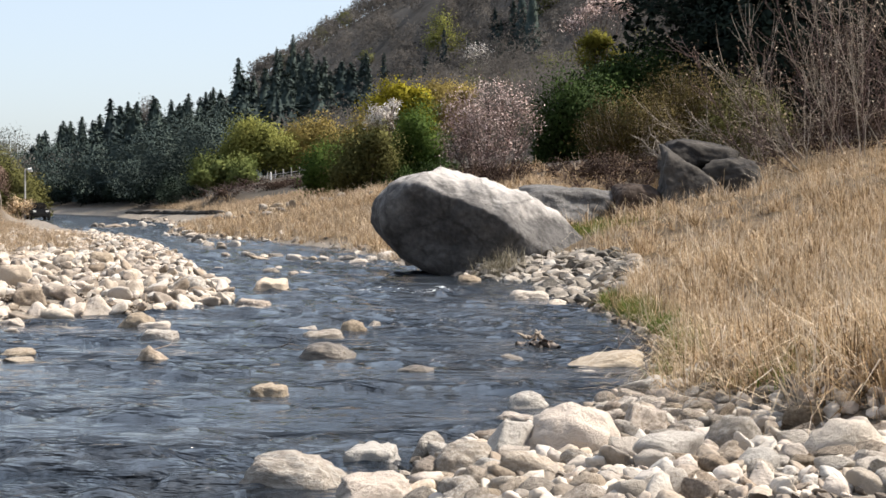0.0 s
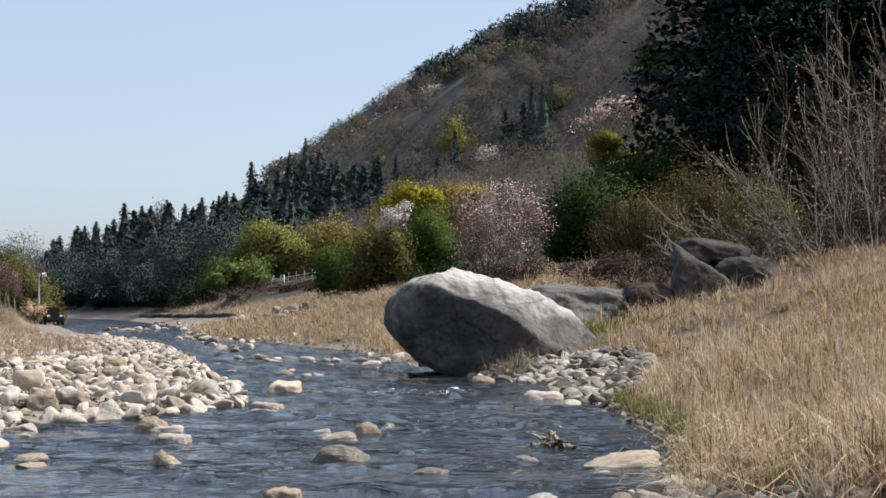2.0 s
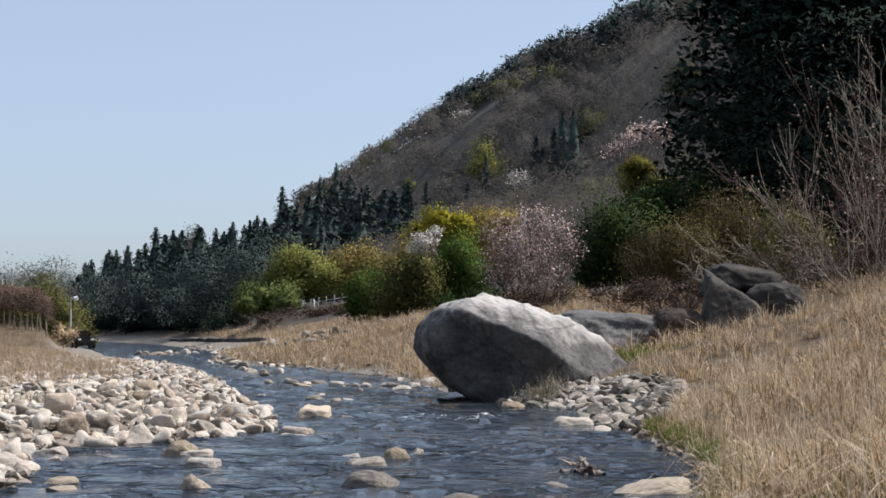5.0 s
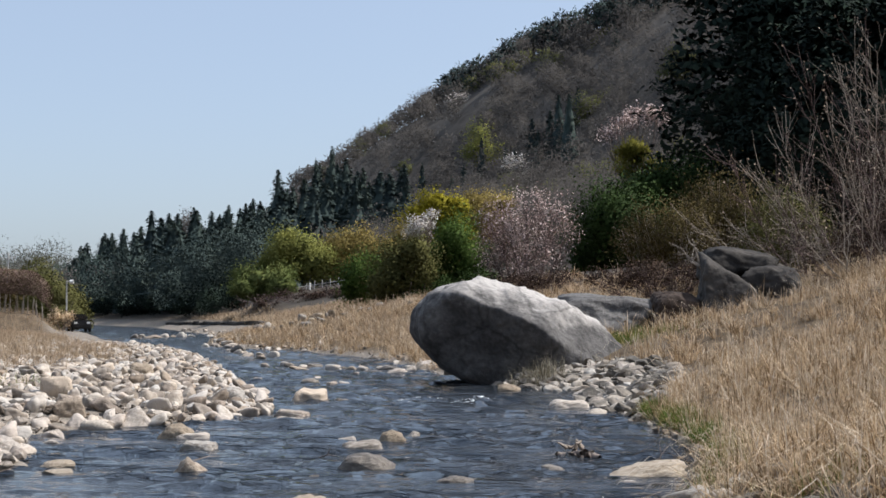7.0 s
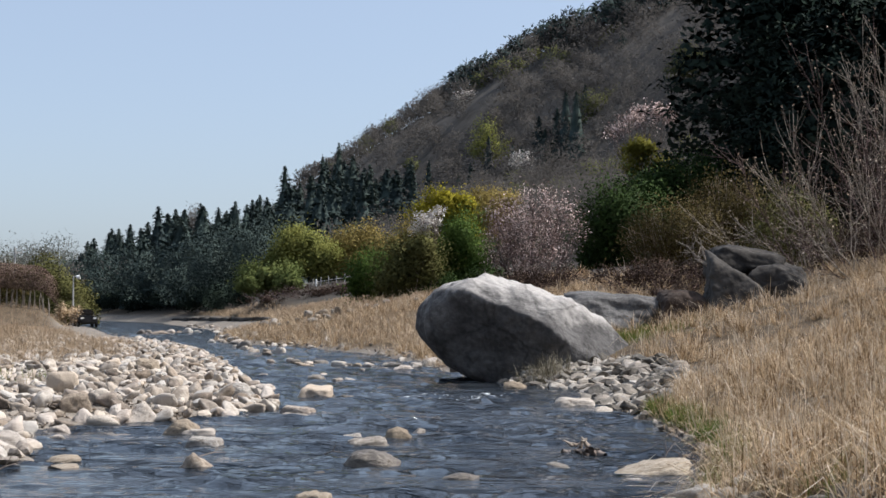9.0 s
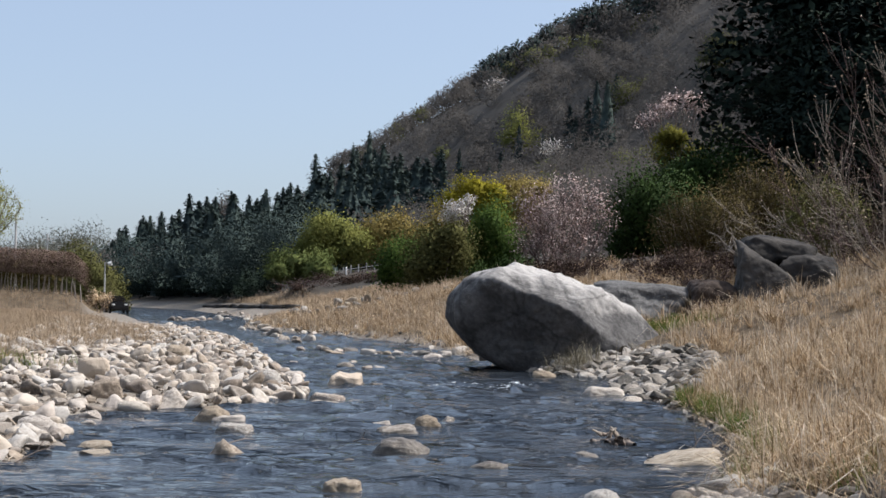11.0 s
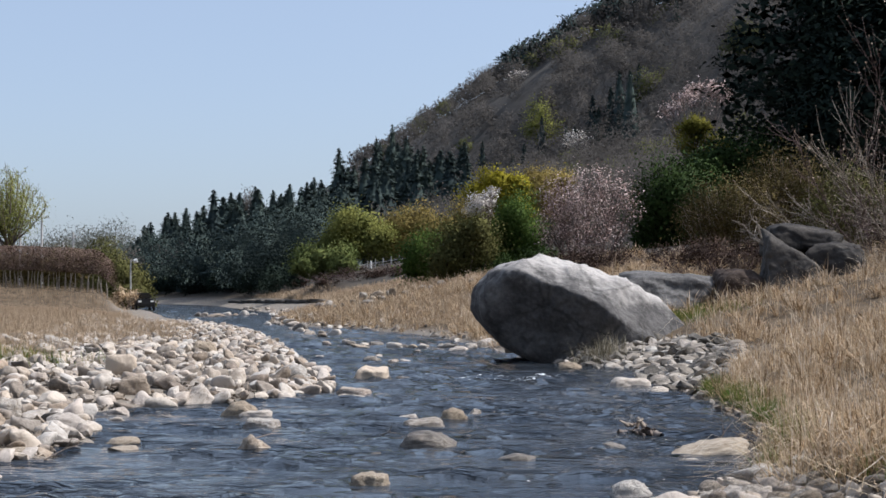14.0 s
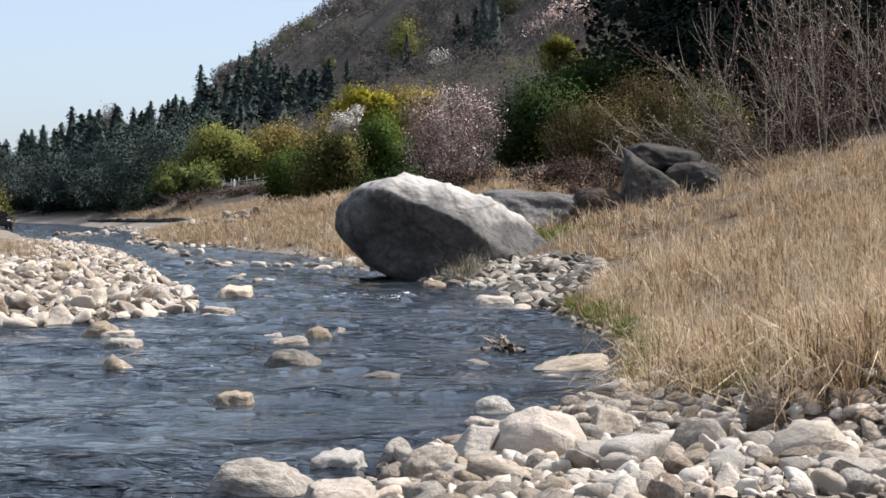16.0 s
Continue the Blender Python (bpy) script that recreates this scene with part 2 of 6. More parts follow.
def water_material():
    """Clear shallow river: dark bed below, glossy rippled surface, a little broken white water on the crests."""
    m = bpy.data.materials.new("river_water")
    m.use_nodes = True
    n, l = m.node_tree.nodes, m.node_tree.links
    bsdf = n["Principled BSDF"]
    co = n.new("ShaderNodeTexCoord")
    bed = n.new("ShaderNodeTexNoise")
    bed.inputs["Scale"].default_value, bed.inputs["Detail"].default_value = 0.9, 5
    l.new(co.outputs["Object"], bed.inputs["Vector"])
    r = n.new("ShaderNodeValToRGB")
    r.color_ramp.elements[0].position, r.color_ramp.elements[0].color = 0.35, (0.009, 0.014, 0.021, 1)
    r.color_ramp.elements[1].position, r.color_ramp.elements[1].color = 0.7, (0.046, 0.053, 0.062, 1)
    l.new(bed.outputs["Fac"], r.inputs[0])
    at = n.new("ShaderNodeAttribute")
    at.attribute_name = "foam"
    fo = n.new("ShaderNodeTexNoise")
    fo.inputs["Scale"].default_value, fo.inputs["Detail"].default_value = 14.0, 6
    l.new(co.outputs["Object"], fo.inputs["Vector"])
    mul = n.new("ShaderNodeMath")
    mul.operation = "MULTIPLY"
    l.new(at.outputs["Fac"], mul.inputs[0])
    l.new(fo.outputs["Fac"], mul.inputs[1])
    fr = n.new("ShaderNodeValToRGB")
    fr.color_ramp.elements[0].position, fr.color_ramp.elements[1].position = 0.5, 0.62
    l.new(mul.outputs[0], fr.inputs[0])
    mx = n.new("ShaderNodeMix")
    mx.data_type = "RGBA"
    l.new(fr.outputs[0], mx.inputs[0])
    l.new(r.outputs[0], mx.inputs[6])
    mx.inputs[7].default_value = (0.75, 0.8, 0.82, 1)
    l.new(mx.outputs[2], bsdf.inputs["Base Color"])
    ro = n.new("ShaderNodeMath")
    ro.operation = "MULTIPLY_ADD"
    l.new(fr.outputs[0], ro.inputs[0])
    ro.inputs[1].default_value, ro.inputs[2].default_value = 0.5, 0.07
    l.new(ro.outputs[0], bsdf.inputs["Roughness"])
    bsdf.inputs["IOR"].default_value = 1.33
    chop = n.new("ShaderNodeAttribute")
    chop.attribute_name = "chop"
    last = None
    for scale, dist, strength in ((5.5, 0.15, 1.0), (12.0, 0.05, 1.0), (30.0, 0.01, 0.7)):
        mp = n.new("ShaderNodeMapping")
        mp.inputs["Scale"].default_value = (0.42, 1.0, 1.0)
        l.new(co.outputs["Object"], mp.inputs[0])
        t = n.new("ShaderNodeTexNoise")
        t.inputs["Scale"].default_value, t.inputs["Detail"].default_value = scale, 3
        l.new(mp.outputs[0], t.inputs["Vector"])
        b = n.new("ShaderNodeBump")
        b.inputs["Strength"].default_value, b.inputs["Distance"].default_value = strength, dist
        hi = n.new("ShaderNodeMath")
        hi.operation = "MULTIPLY"
        l.new(t.outputs["Fac"], hi.inputs[0])
        l.new(chop.outputs["Fac"], hi.inputs[1])
        l.new(hi.outputs[0], b.inputs["Height"])
        if last:
            l.new(last, b.inputs["Normal"])
        last = b.outputs[0]
    l.new(last, bsdf.inputs["Normal"])
    return m


def boulder_material():
    """Dark pitted, cracked granite; the sunlit crown is painted paler, with patchy weathered crust."""
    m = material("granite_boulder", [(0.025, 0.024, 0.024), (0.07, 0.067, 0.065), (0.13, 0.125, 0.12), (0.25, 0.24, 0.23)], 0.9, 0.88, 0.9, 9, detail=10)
    n, l = m.node_tree.nodes, m.node_tree.links
    bsdf = n["Principled BSDF"]
    old = bsdf.inputs["Base Color"].links[0].from_socket
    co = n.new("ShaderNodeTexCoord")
    # lit top and shaded front put into the colour, by height plus noise
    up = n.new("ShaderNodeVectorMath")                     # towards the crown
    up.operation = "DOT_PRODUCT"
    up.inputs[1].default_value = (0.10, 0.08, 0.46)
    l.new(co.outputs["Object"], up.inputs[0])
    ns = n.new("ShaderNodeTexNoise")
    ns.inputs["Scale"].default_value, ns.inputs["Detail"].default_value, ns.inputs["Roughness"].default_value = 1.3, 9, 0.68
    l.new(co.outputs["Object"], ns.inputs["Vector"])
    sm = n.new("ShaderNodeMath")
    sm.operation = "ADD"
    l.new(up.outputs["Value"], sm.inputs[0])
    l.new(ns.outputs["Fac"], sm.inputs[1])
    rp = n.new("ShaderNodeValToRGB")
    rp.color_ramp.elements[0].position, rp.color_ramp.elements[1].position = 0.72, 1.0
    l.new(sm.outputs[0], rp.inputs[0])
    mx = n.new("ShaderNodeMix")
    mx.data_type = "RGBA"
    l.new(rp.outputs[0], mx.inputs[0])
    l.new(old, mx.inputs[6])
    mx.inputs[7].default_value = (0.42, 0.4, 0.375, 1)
    cr = n.new("ShaderNodeTexVoronoi")                     # cracks
    cr.feature = "DISTANCE_TO_EDGE"
    cr.inputs["Scale"].default_value = 0.8
    wp = n.new("ShaderNodeMix")
    wp.data_type = "RGBA"
    wp.inputs[0].default_value = 0.35
    l.new(co.outputs["Object"], wp.inputs[6])
    l.new(ns.outputs["Color"], wp.inputs[7])
    l.new(wp.outputs[2], cr.inputs["Vector"])
    ck = n.new("ShaderNodeValToRGB")
    ck.color_ramp.elements[0].position, ck.color_ramp.elements[1].position = 0.0, 0.03
    ck.color_ramp.elements[0].color = (0.5, 0.5, 0.5, 1)
    l.new(cr.outputs["Distance"], ck.inputs[0])
    mu = n.new("ShaderNodeMix")
    mu.data_type, mu.blend_type = "RGBA", "MULTIPLY"
    mu.inputs[0].default_value = 0.8
    l.new(mx.outputs[2], mu.inputs[6])
    l.new(ck.outputs[0], mu.inputs[7])
    l.new(mu.outputs[2], bsdf.inputs["Base Color"])
    return m


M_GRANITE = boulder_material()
M_GROUND, M_WATER = ground_material(), water_material()

# ---- mesh helpers ----
def mesh(name, verts, faces, mat, smooth=False, normals=None):
    """One mesh from arrays of places and of equal-sided faces; normals: soft shading of a crown, one for each corner point."""
    verts, faces = np.asarray(verts, np.float32).reshape(-1, 3), np.asarray(faces, np.int32)
    me = bpy.data.meshes.new(name)
    k = faces.shape[1]
    me.vertices.add(len(verts))
    me.vertices.foreach_set("co", verts.ravel())
    me.loops.add(faces.size)
    me.loops.foreach_set("vertex_index", faces.ravel())
    me.polygons.add(len(faces))
    me.polygons.foreach_set("loop_start", np.arange(len(faces), dtype=np.int32) * k)
    me.polygons.foreach_set("use_smooth", np.full(len(faces), smooth))
    me.materials.append(mat)
    me.update(calc_edges=True)
    if normals is not None:
        me.polygons.foreach_set("use_smooth", np.full(len(faces), True))
        me.normals_split_custom_set_from_vertices(np.asarray(normals, np.float32).tolist())
    return me


def part(name, me, parent=None, label=""):
    ob = new(name, me)
    ob.parent = parent
    return tagged(ob, label)


def thing(name, at, label, category, group="", turn=0.0, size=1.0, me=None, kind=""):
    ob = new(name, me)
    ob.matrix_basis = pose(*at, 0, 0, turn) @ Matrix.Diagonal((size, size, size, 1))
    return tagged(ob, label, category, group, kind)


def joined(chunks):
    """Lists of (verts, faces) run together."""
    vs, fs, k = [], [], 0
    for v, f in chunks:
        vs.append(v)
        fs.append(np.asarray(f) + k)
        k += len(v)
    return np.concatenate(vs), np.concatenate(fs)


def lattice(ix, iy, seed):
    h = (ix.astype(np.int64) * 374761393 + iy.astype(np.int64) * 668265263 + seed * 974634777) & 0x7FFFFFFF
    h = ((h ^ (h >> 13)) * 1274126177) & 0x7FFFFFFF
    return ((h ^ (h >> 16)) & 0xFFFF) / 65535.0


def grain(x, y, seed=0):
    """Smooth value noise, 0 to 1, one lump a metre."""
    x, y = np.asarray(x, float), np.asarray(y, float)
    ix, iy = np.floor(x), np.floor(y)
    fx, fy = x - ix, y - iy
    fx, fy = fx * fx * (3 - 2 * fx), fy * fy * (3 - 2 * fy)
    a, b = lattice(ix, iy, seed), lattice(ix + 1, iy, seed)
    c, d = lattice(ix, iy + 1, seed), lattice(ix + 1, iy + 1, seed)
    return (a + (b - a) * fx) * (1 - fy) + (c + (d - c) * fx) * fy


def fractal(x, y, seed=0, octaves=4):
    return sum(grain(x * 2 ** i, y * 2 ** i, seed + i) * 0.5 ** (i + 1) for i in range(octaves))


def ease(x, a, b):
    t = np.clip((x - a) / (b - a), 0, 1)
    return t * t * (3 - 2 * t)


def tubes(segs, sides=5):
    """Tapered prisms along (p0, p1, r0, r1)."""
    s = np.array([(*a, *b, r, q) for a, b, r, q in segs], float)
    p, q, r0, r1 = s[:, 0:3], s[:, 3:6], s[:, 6], s[:, 7]
    d = q - p
    d /= np.linalg.norm(d, axis=1, keepdims=True) + 1e-9
    h = np.where(np.abs(d[:, 2:3]) > 0.9, [[1.0, 0, 0]], [[0, 0, 1.0]])
    u = np.cross(d, h)
    u /= np.linalg.norm(u, axis=1, keepdims=True) + 1e-9
    w = np.cross(d, u)
    ang = np.arange(sides) * 2 * np.pi / sides
    ring = u[:, None] * np.cos(ang)[None, :, None] + w[:, None] * np.sin(ang)[None, :, None]
    v = np.concatenate([p[:, None] + ring * r0[:, None, None], q[:, None] + ring * r1[:, None, None]], 1)
    i = np.arange(sides)
    f = np.stack([i, (i + 1) % sides, (i + 1) % sides + sides, i + sides], 1)
    faces = f[None] + (np.arange(len(s)) * 2 * sides)[:, None, None]
    return v.reshape(-1, 3), faces.reshape(-1, 4)


def unit(v):
    return v / (np.linalg.norm(v, axis=1, keepdims=True) + 1e-9)


def faced(v, out):
    """Turns each leaf's front to the outside of its crown; v: leaves x corners x 3."""
    n = np.cross(v[:, 1] - v[:, 0], v[:, 2] - v[:, 0])
    flip = (n * out).sum(1) < 0
    v[flip] = v[flip][:, ::-1]
    k = v.shape[1]
    return v.reshape(-1, 3), np.arange(len(v) * k).reshape(-1, k), np.repeat(unit(out), k, 0)


def leaves(rng, at, size, stretch=1.6, flat=0.0, out=None):
    """A small four-cornered leaf, turned at random, at each place."""
    at = np.asarray(at, float)
    n = len(at)
    u = rng.normal(size=(n, 3))
    u[:, 2] *= 1 - flat
    u = unit(u)
    w = unit(np.cross(u, rng.normal(size=(n, 3))))
    k = (size * rng.uniform(0.55, 1.3, n))[:, None]
    a, b = u * k * stretch * 0.5, w * k * 0.5
    v = np.stack([at - a, at + b - a * 0.1, at + a, at - b - a * 0.1], 1)
    return faced(v, w if out is None else out + rng.normal(0, 0.25, (n, 3)))


def branching(rng, height, reach, stems=1, levels=3, kids=5, lift=0.5, radius=0.12, start=0.3, wander=0.18, lean=0.15):
    """A bare woody frame: tapered segments and the places of its twigs."""
    segs, tips = [], []

    def grow(p, d, length, r, level):
        n = 4 if level else 5
        for i in range(n):
            d = d + Vector(rng.normal(size=3)) * wander
            d.z += 0.06 * (1 if level else 0.4)
            d.normalize()
            q = p + d * (length / n)
            r2 = r * (1 - 0.75 / n)
            segs.append((p[:], q[:], r, r2))
            if level < levels and (i + 1) / n > (start if level == 0 else 0.2):
                for _ in range(max(1, int(kids * (0.6 + 0.4 * rng.random()) / (n - 1) + 0.5))):
                    side = d.cross(Vector(rng.normal(size=3))).normalized()
                    grow(q, (d * lift + side * (1 - lift * 0.4)).normalized(), (reach if level == 0 else length * 0.62) * rng.uniform(0.6, 1.1) * (1 - 0.35 * i / n if level == 0 else 1), r2 * 0.6, level + 1)
            if level >= levels - 1:
                tips.append(q[:])
            p, r = q, r2
    for s in range(stems):
        a = 2 * math.pi * (s + rng.random() * 0.6) / stems
        k = lean * (1 if stems > 1 else 0.3)
        grow(Vector((math.cos(a) * 0.1 * (stems > 1), math.sin(a) * 0.1 * (stems > 1), 0)), Vector((math.cos(a) * k, math.sin(a) * k, 1)).normalized(), height * rng.uniform(0.8, 1.0), radius, 0)
    return segs, np.array(tips)


# ---- the lie of the land ----
RIGHT_Y = [0, 5, 8.6, 10.2, 11.3, 12.6, 14.2, 16.2, 19, 23, 27, 32, 35, 38, 45.6, 57, 69.5, 75, 81, 112, 147, 188, 300, 420, 900, 4000]
RIGHT_X = [-1.2, -0.8, -0.1, 0.07, 0.9, 1.4, 2.1, 2.5, 2.7, 2.65, 2.5, 2.2, 0.6, -0.3, -1.6, -4, -9, -12.6, -14.9, -19.2, -29.7, -41.6, -92, -146, -360, -1700]
LEFT_Y = [0, 8, 14.2, 15.2, 17.6, 21.3, 22.2, 23, 26, 32.7, 44, 58.6, 67.8, 85, 99, 129, 150, 188, 300, 420, 900, 4000]
LEFT_X = [-7, -6.4, -5.9, -5.4, -5.6, -6.7, -5.9, -4.3, -3.8, -5.2, -7.8, -11.3, -14.1, -20.4, -25.3, -34.2, -41, -57, -108, -166, -384, -1740]
SLOPE_S = [-50, 0, 0.5, 11, 20, 30, 45, 62, 83, 105, 120, 141, 175, 230, 320, 1000]
SLOPE_Z = [0, 0, 0.16, 2.6, 4.4, 5.6, 8.5, 13, 20, 31, 44, 64, 91, 116, 132, 140]

FIELD_Y = [15, 23, 34, 42, 60, 66, 85, 130]          # where the grass begins behind the left bar
FIELD_Q = [7.5, 5.9, 5.0, 3.2, 3.2, 4.5, 3.8, 2.6]


def shore_right(y):
    return np.interp(y, RIGHT_Y, RIGHT_X)


def shore_left(y):
    return np.interp(y, LEFT_Y, LEFT_X)


def gravel_bar(x, y):
    """1 on the cobble bar at the camera's feet, 0 on the grass."""
    return 1 - ease(y - np.interp(x, [1.5, 1.95, 2.2, 2.5, 3.0, 3.6, 6], [14.2, 13.1, 11.7, 10.2, 9.8, 9.7, 9.4]), -0.9, 1.0)


def height(x, y):
    x, y = np.asarray(x, float), np.asarray(y, float)
    s, q = x - shore_right(y), shore_left(y) - x
    slope = np.interp(s, SLOPE_S, SLOPE_Z) * (1 - 0.75 * ease(y, 430, 900)) * (1 - 0.12 * ease(y, 55, 85))
    slope = slope + 1.5 * ease(y, 134, 148) * ease(s, 6, 9) * (1 - ease(s, 14, 40)) * ease(x / np.maximum(y, 1), -0.17, -0.145)
    bar = np.interp(s, [0, 0.6, 3, 9, 30], [0, 0.1, 0.22, 0.8, 5])
    g = gravel_bar(x, y)
    right = slope * (1 - g) + bar * g
    left = np.interp(q, [0, 0.6, 4, 7, 12, 400, 4000], [0, 0.1, 0.3, 0.5, 0.7, 1.2, 1.2])
    levee = ease(y, 93.5, 98.5) * (1 - ease(y, 112, 124)) * ease(q, 2.4, 5.0) * 1.4
    far = ease(y + q * 0.3, 520, 1000) * 34 * (0.5 + fractal(x / 160, y / 160, 5))
    left = left + levee + far * ease(q, 0, 120)
    # unseen rise behind the camera, added to hold back fill from the sky
    behind = 0.55 * np.maximum(0, -y - 25)
    right, left = right + np.minimum(behind, 70), left + np.minimum(behind, 70)
    depth = -0.4 * ease(np.minimum(-s, -q), 0, 1.2)
    z = np.where(s > 0, right, np.where(q > 0, left, depth))
    bump = (fractal(x / 2.5, y / 2.5, 3) - 0.47) * np.where(np.maximum(s, q) > 0, 0.22, 0.05) * (1 - 0.6 * g)
    hills = (fractal(x / 38, y / 38, 9, 5) - 0.48) * 12 * ease(s, 25, 120)
    return z + bump * ease(np.maximum(s, q), 0, 1.5) + hills


def grid(us, vs):
    """Faces of a grid of len(us) x len(vs) corners."""
    a, b = len(us), len(vs)
    i = (np.arange(a - 1)[:, None] * b + np.arange(b - 1)[None]).ravel()
    return np.stack([i, i + 1, i + b + 1, i + b], 1)


def build_ground():
    az = np.radians(np.concatenate([np.arange(-180, -32, 4.0), np.arange(-32, 28, 0.33), np.arange(28, 180.1, 4.0)]))
    r = np.concatenate([[0.0, 0.3], np.geomspace(0.6, 4500, 340)])
    A, R = np.meshgrid(az, r, indexing="ij")
    x, y = R * np.sin(A), R * np.cos(A)
    z = height(x, y)
    me = mesh("ground", np.stack([x, y, z], -1).reshape(-1, 3), grid(az, r)[:, ::-1], M_GROUND, True)
    s, q = x - shore_right(y), shore_left(y) - x
    wob = (fractal(x / 3, y / 3, 21) - 0.47) * 3
    straw = np.where(s > 0, ease(s + wob * 0.4, 0.3 - 0.3 * (y < 27), 1.0 - 0.8 * (y < 27)) * (1 - gravel_bar(x, y)), ease(q + wob * 0.7 - np.interp(y, FIELD_Y, FIELD_Q), -0.6, 0.8))
    straw = straw * (1 - ease(y, 108, 122) * (1 - ease(s, 3.5, 5.0)) * (s > 0))
    # leaf litter on the hill, and on the added rise behind the camera
    litter = ease(-y, 12, 30) + ease(s + wob, 13 - 9 * ease(y, 125, 145), 18 - 10 * ease(y, 125, 145)) * (y > 14)
    col = np.ones((x.size, 4), np.float32)
    col[:, 0], col[:, 1], col[:, 2] = straw.ravel(), np.minimum(litter, 1).ravel(), 0
    at = me.attributes.new("cover", "FLOAT_COLOR", "POINT")
    at.data.foreach_set("color", col.ravel())
    tagged(new("ground", me), "pale gravel banks, straw-covered slopes and a wooded hillside", "ground", kind="structure")


def build_water():
    v = np.geomspace(6.0, 330, 600)
    u = np.linspace(0, 1, 150)
    V, U = np.meshgrid(v, u, indexing="ij")
    x0, x1 = shore_left(V) - 0.8, shore_right(V) + 0.8
    x = x0 + (x1 - x0) * U
    run = 0.4 + 1.5 * ease(fractal(x / 1.4 + V * 0.15, V / 1.0, 31, 3), 0.3, 0.6)      # calmer and rougher reaches
    w = (grain(x * 1.8 + V * 0.3, V * 2.6, 41) - 0.5) * 0.055 + (grain(x * 4.0 - V * 0.5, V * 6.0, 42) - 0.5) * 0.042 + (grain(x * 0.8, V * 0.9, 43) - 0.5) * 0.03 + (grain(x * 9.0 + V, V * 11.0, 44) - 0.5) * 0.012
    rif = np.exp(-((V - 29.5) / 3.6) ** 2) * ease(x, -4, -1.5) * (1 - ease(x, 0.2, 1.5)) + np.exp(-((V - 48) / 4) ** 2) * 0.6
    z = w * run * (1 + 0.8 * rif) * (1 - 0.5 * ease(V, 90, 200)) - 0.01
    me = mesh("river", np.stack([x, V, z], -1).reshape(-1, 3), grid(v, u)[:, ::-1], M_WATER, True)
    foam = np.clip((w * run * (1 + 2.0 * rif) - 0.016) * 22, 0, 1) * (0.22 + 0.8 * rif) + 0.2 * ease(fractal(x / 1.5, V / 1.6, 51), 0.6, 0.7) * ease(w, 0.0, 0.025)
    at = me.attributes.new("foam", "FLOAT", "POINT")
    at.data.foreach_set("value", foam.ravel().astype(np.float32))
    at = me.attributes.new("chop", "FLOAT", "POINT")
    at.data.foreach_set("value", np.clip(run, 0, 2).ravel().astype(np.float32))
    tagged(new("river", me), "shallow rippling blue river with small riffles", "river", kind="structure")


build_ground()
build_water()

# ---- stones ----
def ball(level):
    bm = bmesh.new()
    bmesh.ops.create_icosphere(bm, subdivisions=level, radius=1.0)
    v = np.array([p.co[:] for p in bm.verts])
    f = np.array([[p.index for p in q.verts] for q in bm.faces])
    bm.free()
    return v, f


BALL = {k: ball(k) for k in (2, 3, 4, 5, 6)}


def pebble(seed, level=3, facets=8, rough=0.10):
    """A river-worn stone: a ball with ground-down facets, slightly lumpy."""
    rng = np.random.default_rng(seed)
    v, f = BALL[level]
    v = v.copy()
    for _ in range(facets):
        n = rng.normal(size=3)
        n /= np.linalg.norm(n)
        c = rng.uniform(0.34, 0.82)
        d = v @ n
        v -= np.where(d > c, (d - c) * 0.97, 0)[:, None] * n
    e = np.concatenate([f[:, [0, 1]], f[:, [1, 2]], f[:, [2, 0]]])
    for _ in range(1):                       # worn edges
        acc, cnt = np.zeros_like(v), np.zeros(len(v))
        np.add.at(acc, e[:, 0], v[e[:, 1]])
        np.add.at(cnt, e[:, 0], 1)
        v = 0.5 * v + 0.5 * acc / cnt[:, None]
    o = Vector(rng.uniform(-50, 50, 3))
    k = np.array([noise.fractal(Vector(p) * 1.3 + o, 0.9, 2.1, 4) for p in v])
    v *= (1 + rough * k)[:, None]
    v -= (v.max(0) + v.min(0)) / 2
    v /= np.abs(v).max(0)
    return v, f


def chip(seed, points=17):
    """A small angular stone: the hull of a handful of corners."""
    rng = np.random.default_rng(seed)
    p = rng.uniform(2.2, 6.0)
    u = unit(rng.normal(size=(points, 3)))
    u *= ((np.abs(u) ** p).sum(1) ** (-1 / p) * rng.uniform(0.85, 1.0, points))[:, None]
    bm = bmesh.new()
    for q in u:
        bm.verts.new(q)
    bmesh.ops.convex_hull(bm, input=bm.verts[:])
    bmesh.ops.delete(bm, geom=[q for q in bm.verts if not q.link_faces], context="VERTS")
    bmesh.ops.triangulate(bm, faces=bm.faces[:])
    bm.verts.index_update()
    v = np.array([q.co[:] for q in bm.verts])
    f = np.array([[q.index for q in k.verts] for k in bm.faces])
    bm.free()
    v -= (v.max(0) + v.min(0)) / 2
    return v / np.abs(v).max(0), f


STONE_MESH = {}


def lump(seed, planes, size, level=6, p=9.0, rough=0.05, freq=0.8):
    """A boulder from the planes that bound it (normal, distance), with rounded edges and a weathered skin."""
    v, f = BALL[level]
    n = np.array([q[:3] for q in planes], float)
    n /= np.linalg.norm(n, axis=1, keepdims=True)
    d = np.array([q[3] for q in planes], float)
    c = np.maximum(v @ n.T, 0) / d
    r = (c ** p).sum(1) ** (-1 / p)
    w = v * r[:, None]
    o = Vector((seed * 7.3, seed * 3.1, seed * 5.7))
    k = np.array([noise.fractal(Vector(q) * freq + o, 0.8, 2.1, 7) + 0.35 * noise.ridged_multi_fractal(Vector(q) * freq * 1.7 + o, 0.9, 2.1, 4, 1.0, 2.0) - 0.35 for q in w])
    return w * (1 + rough * k)[:, None] * np.array(size), f


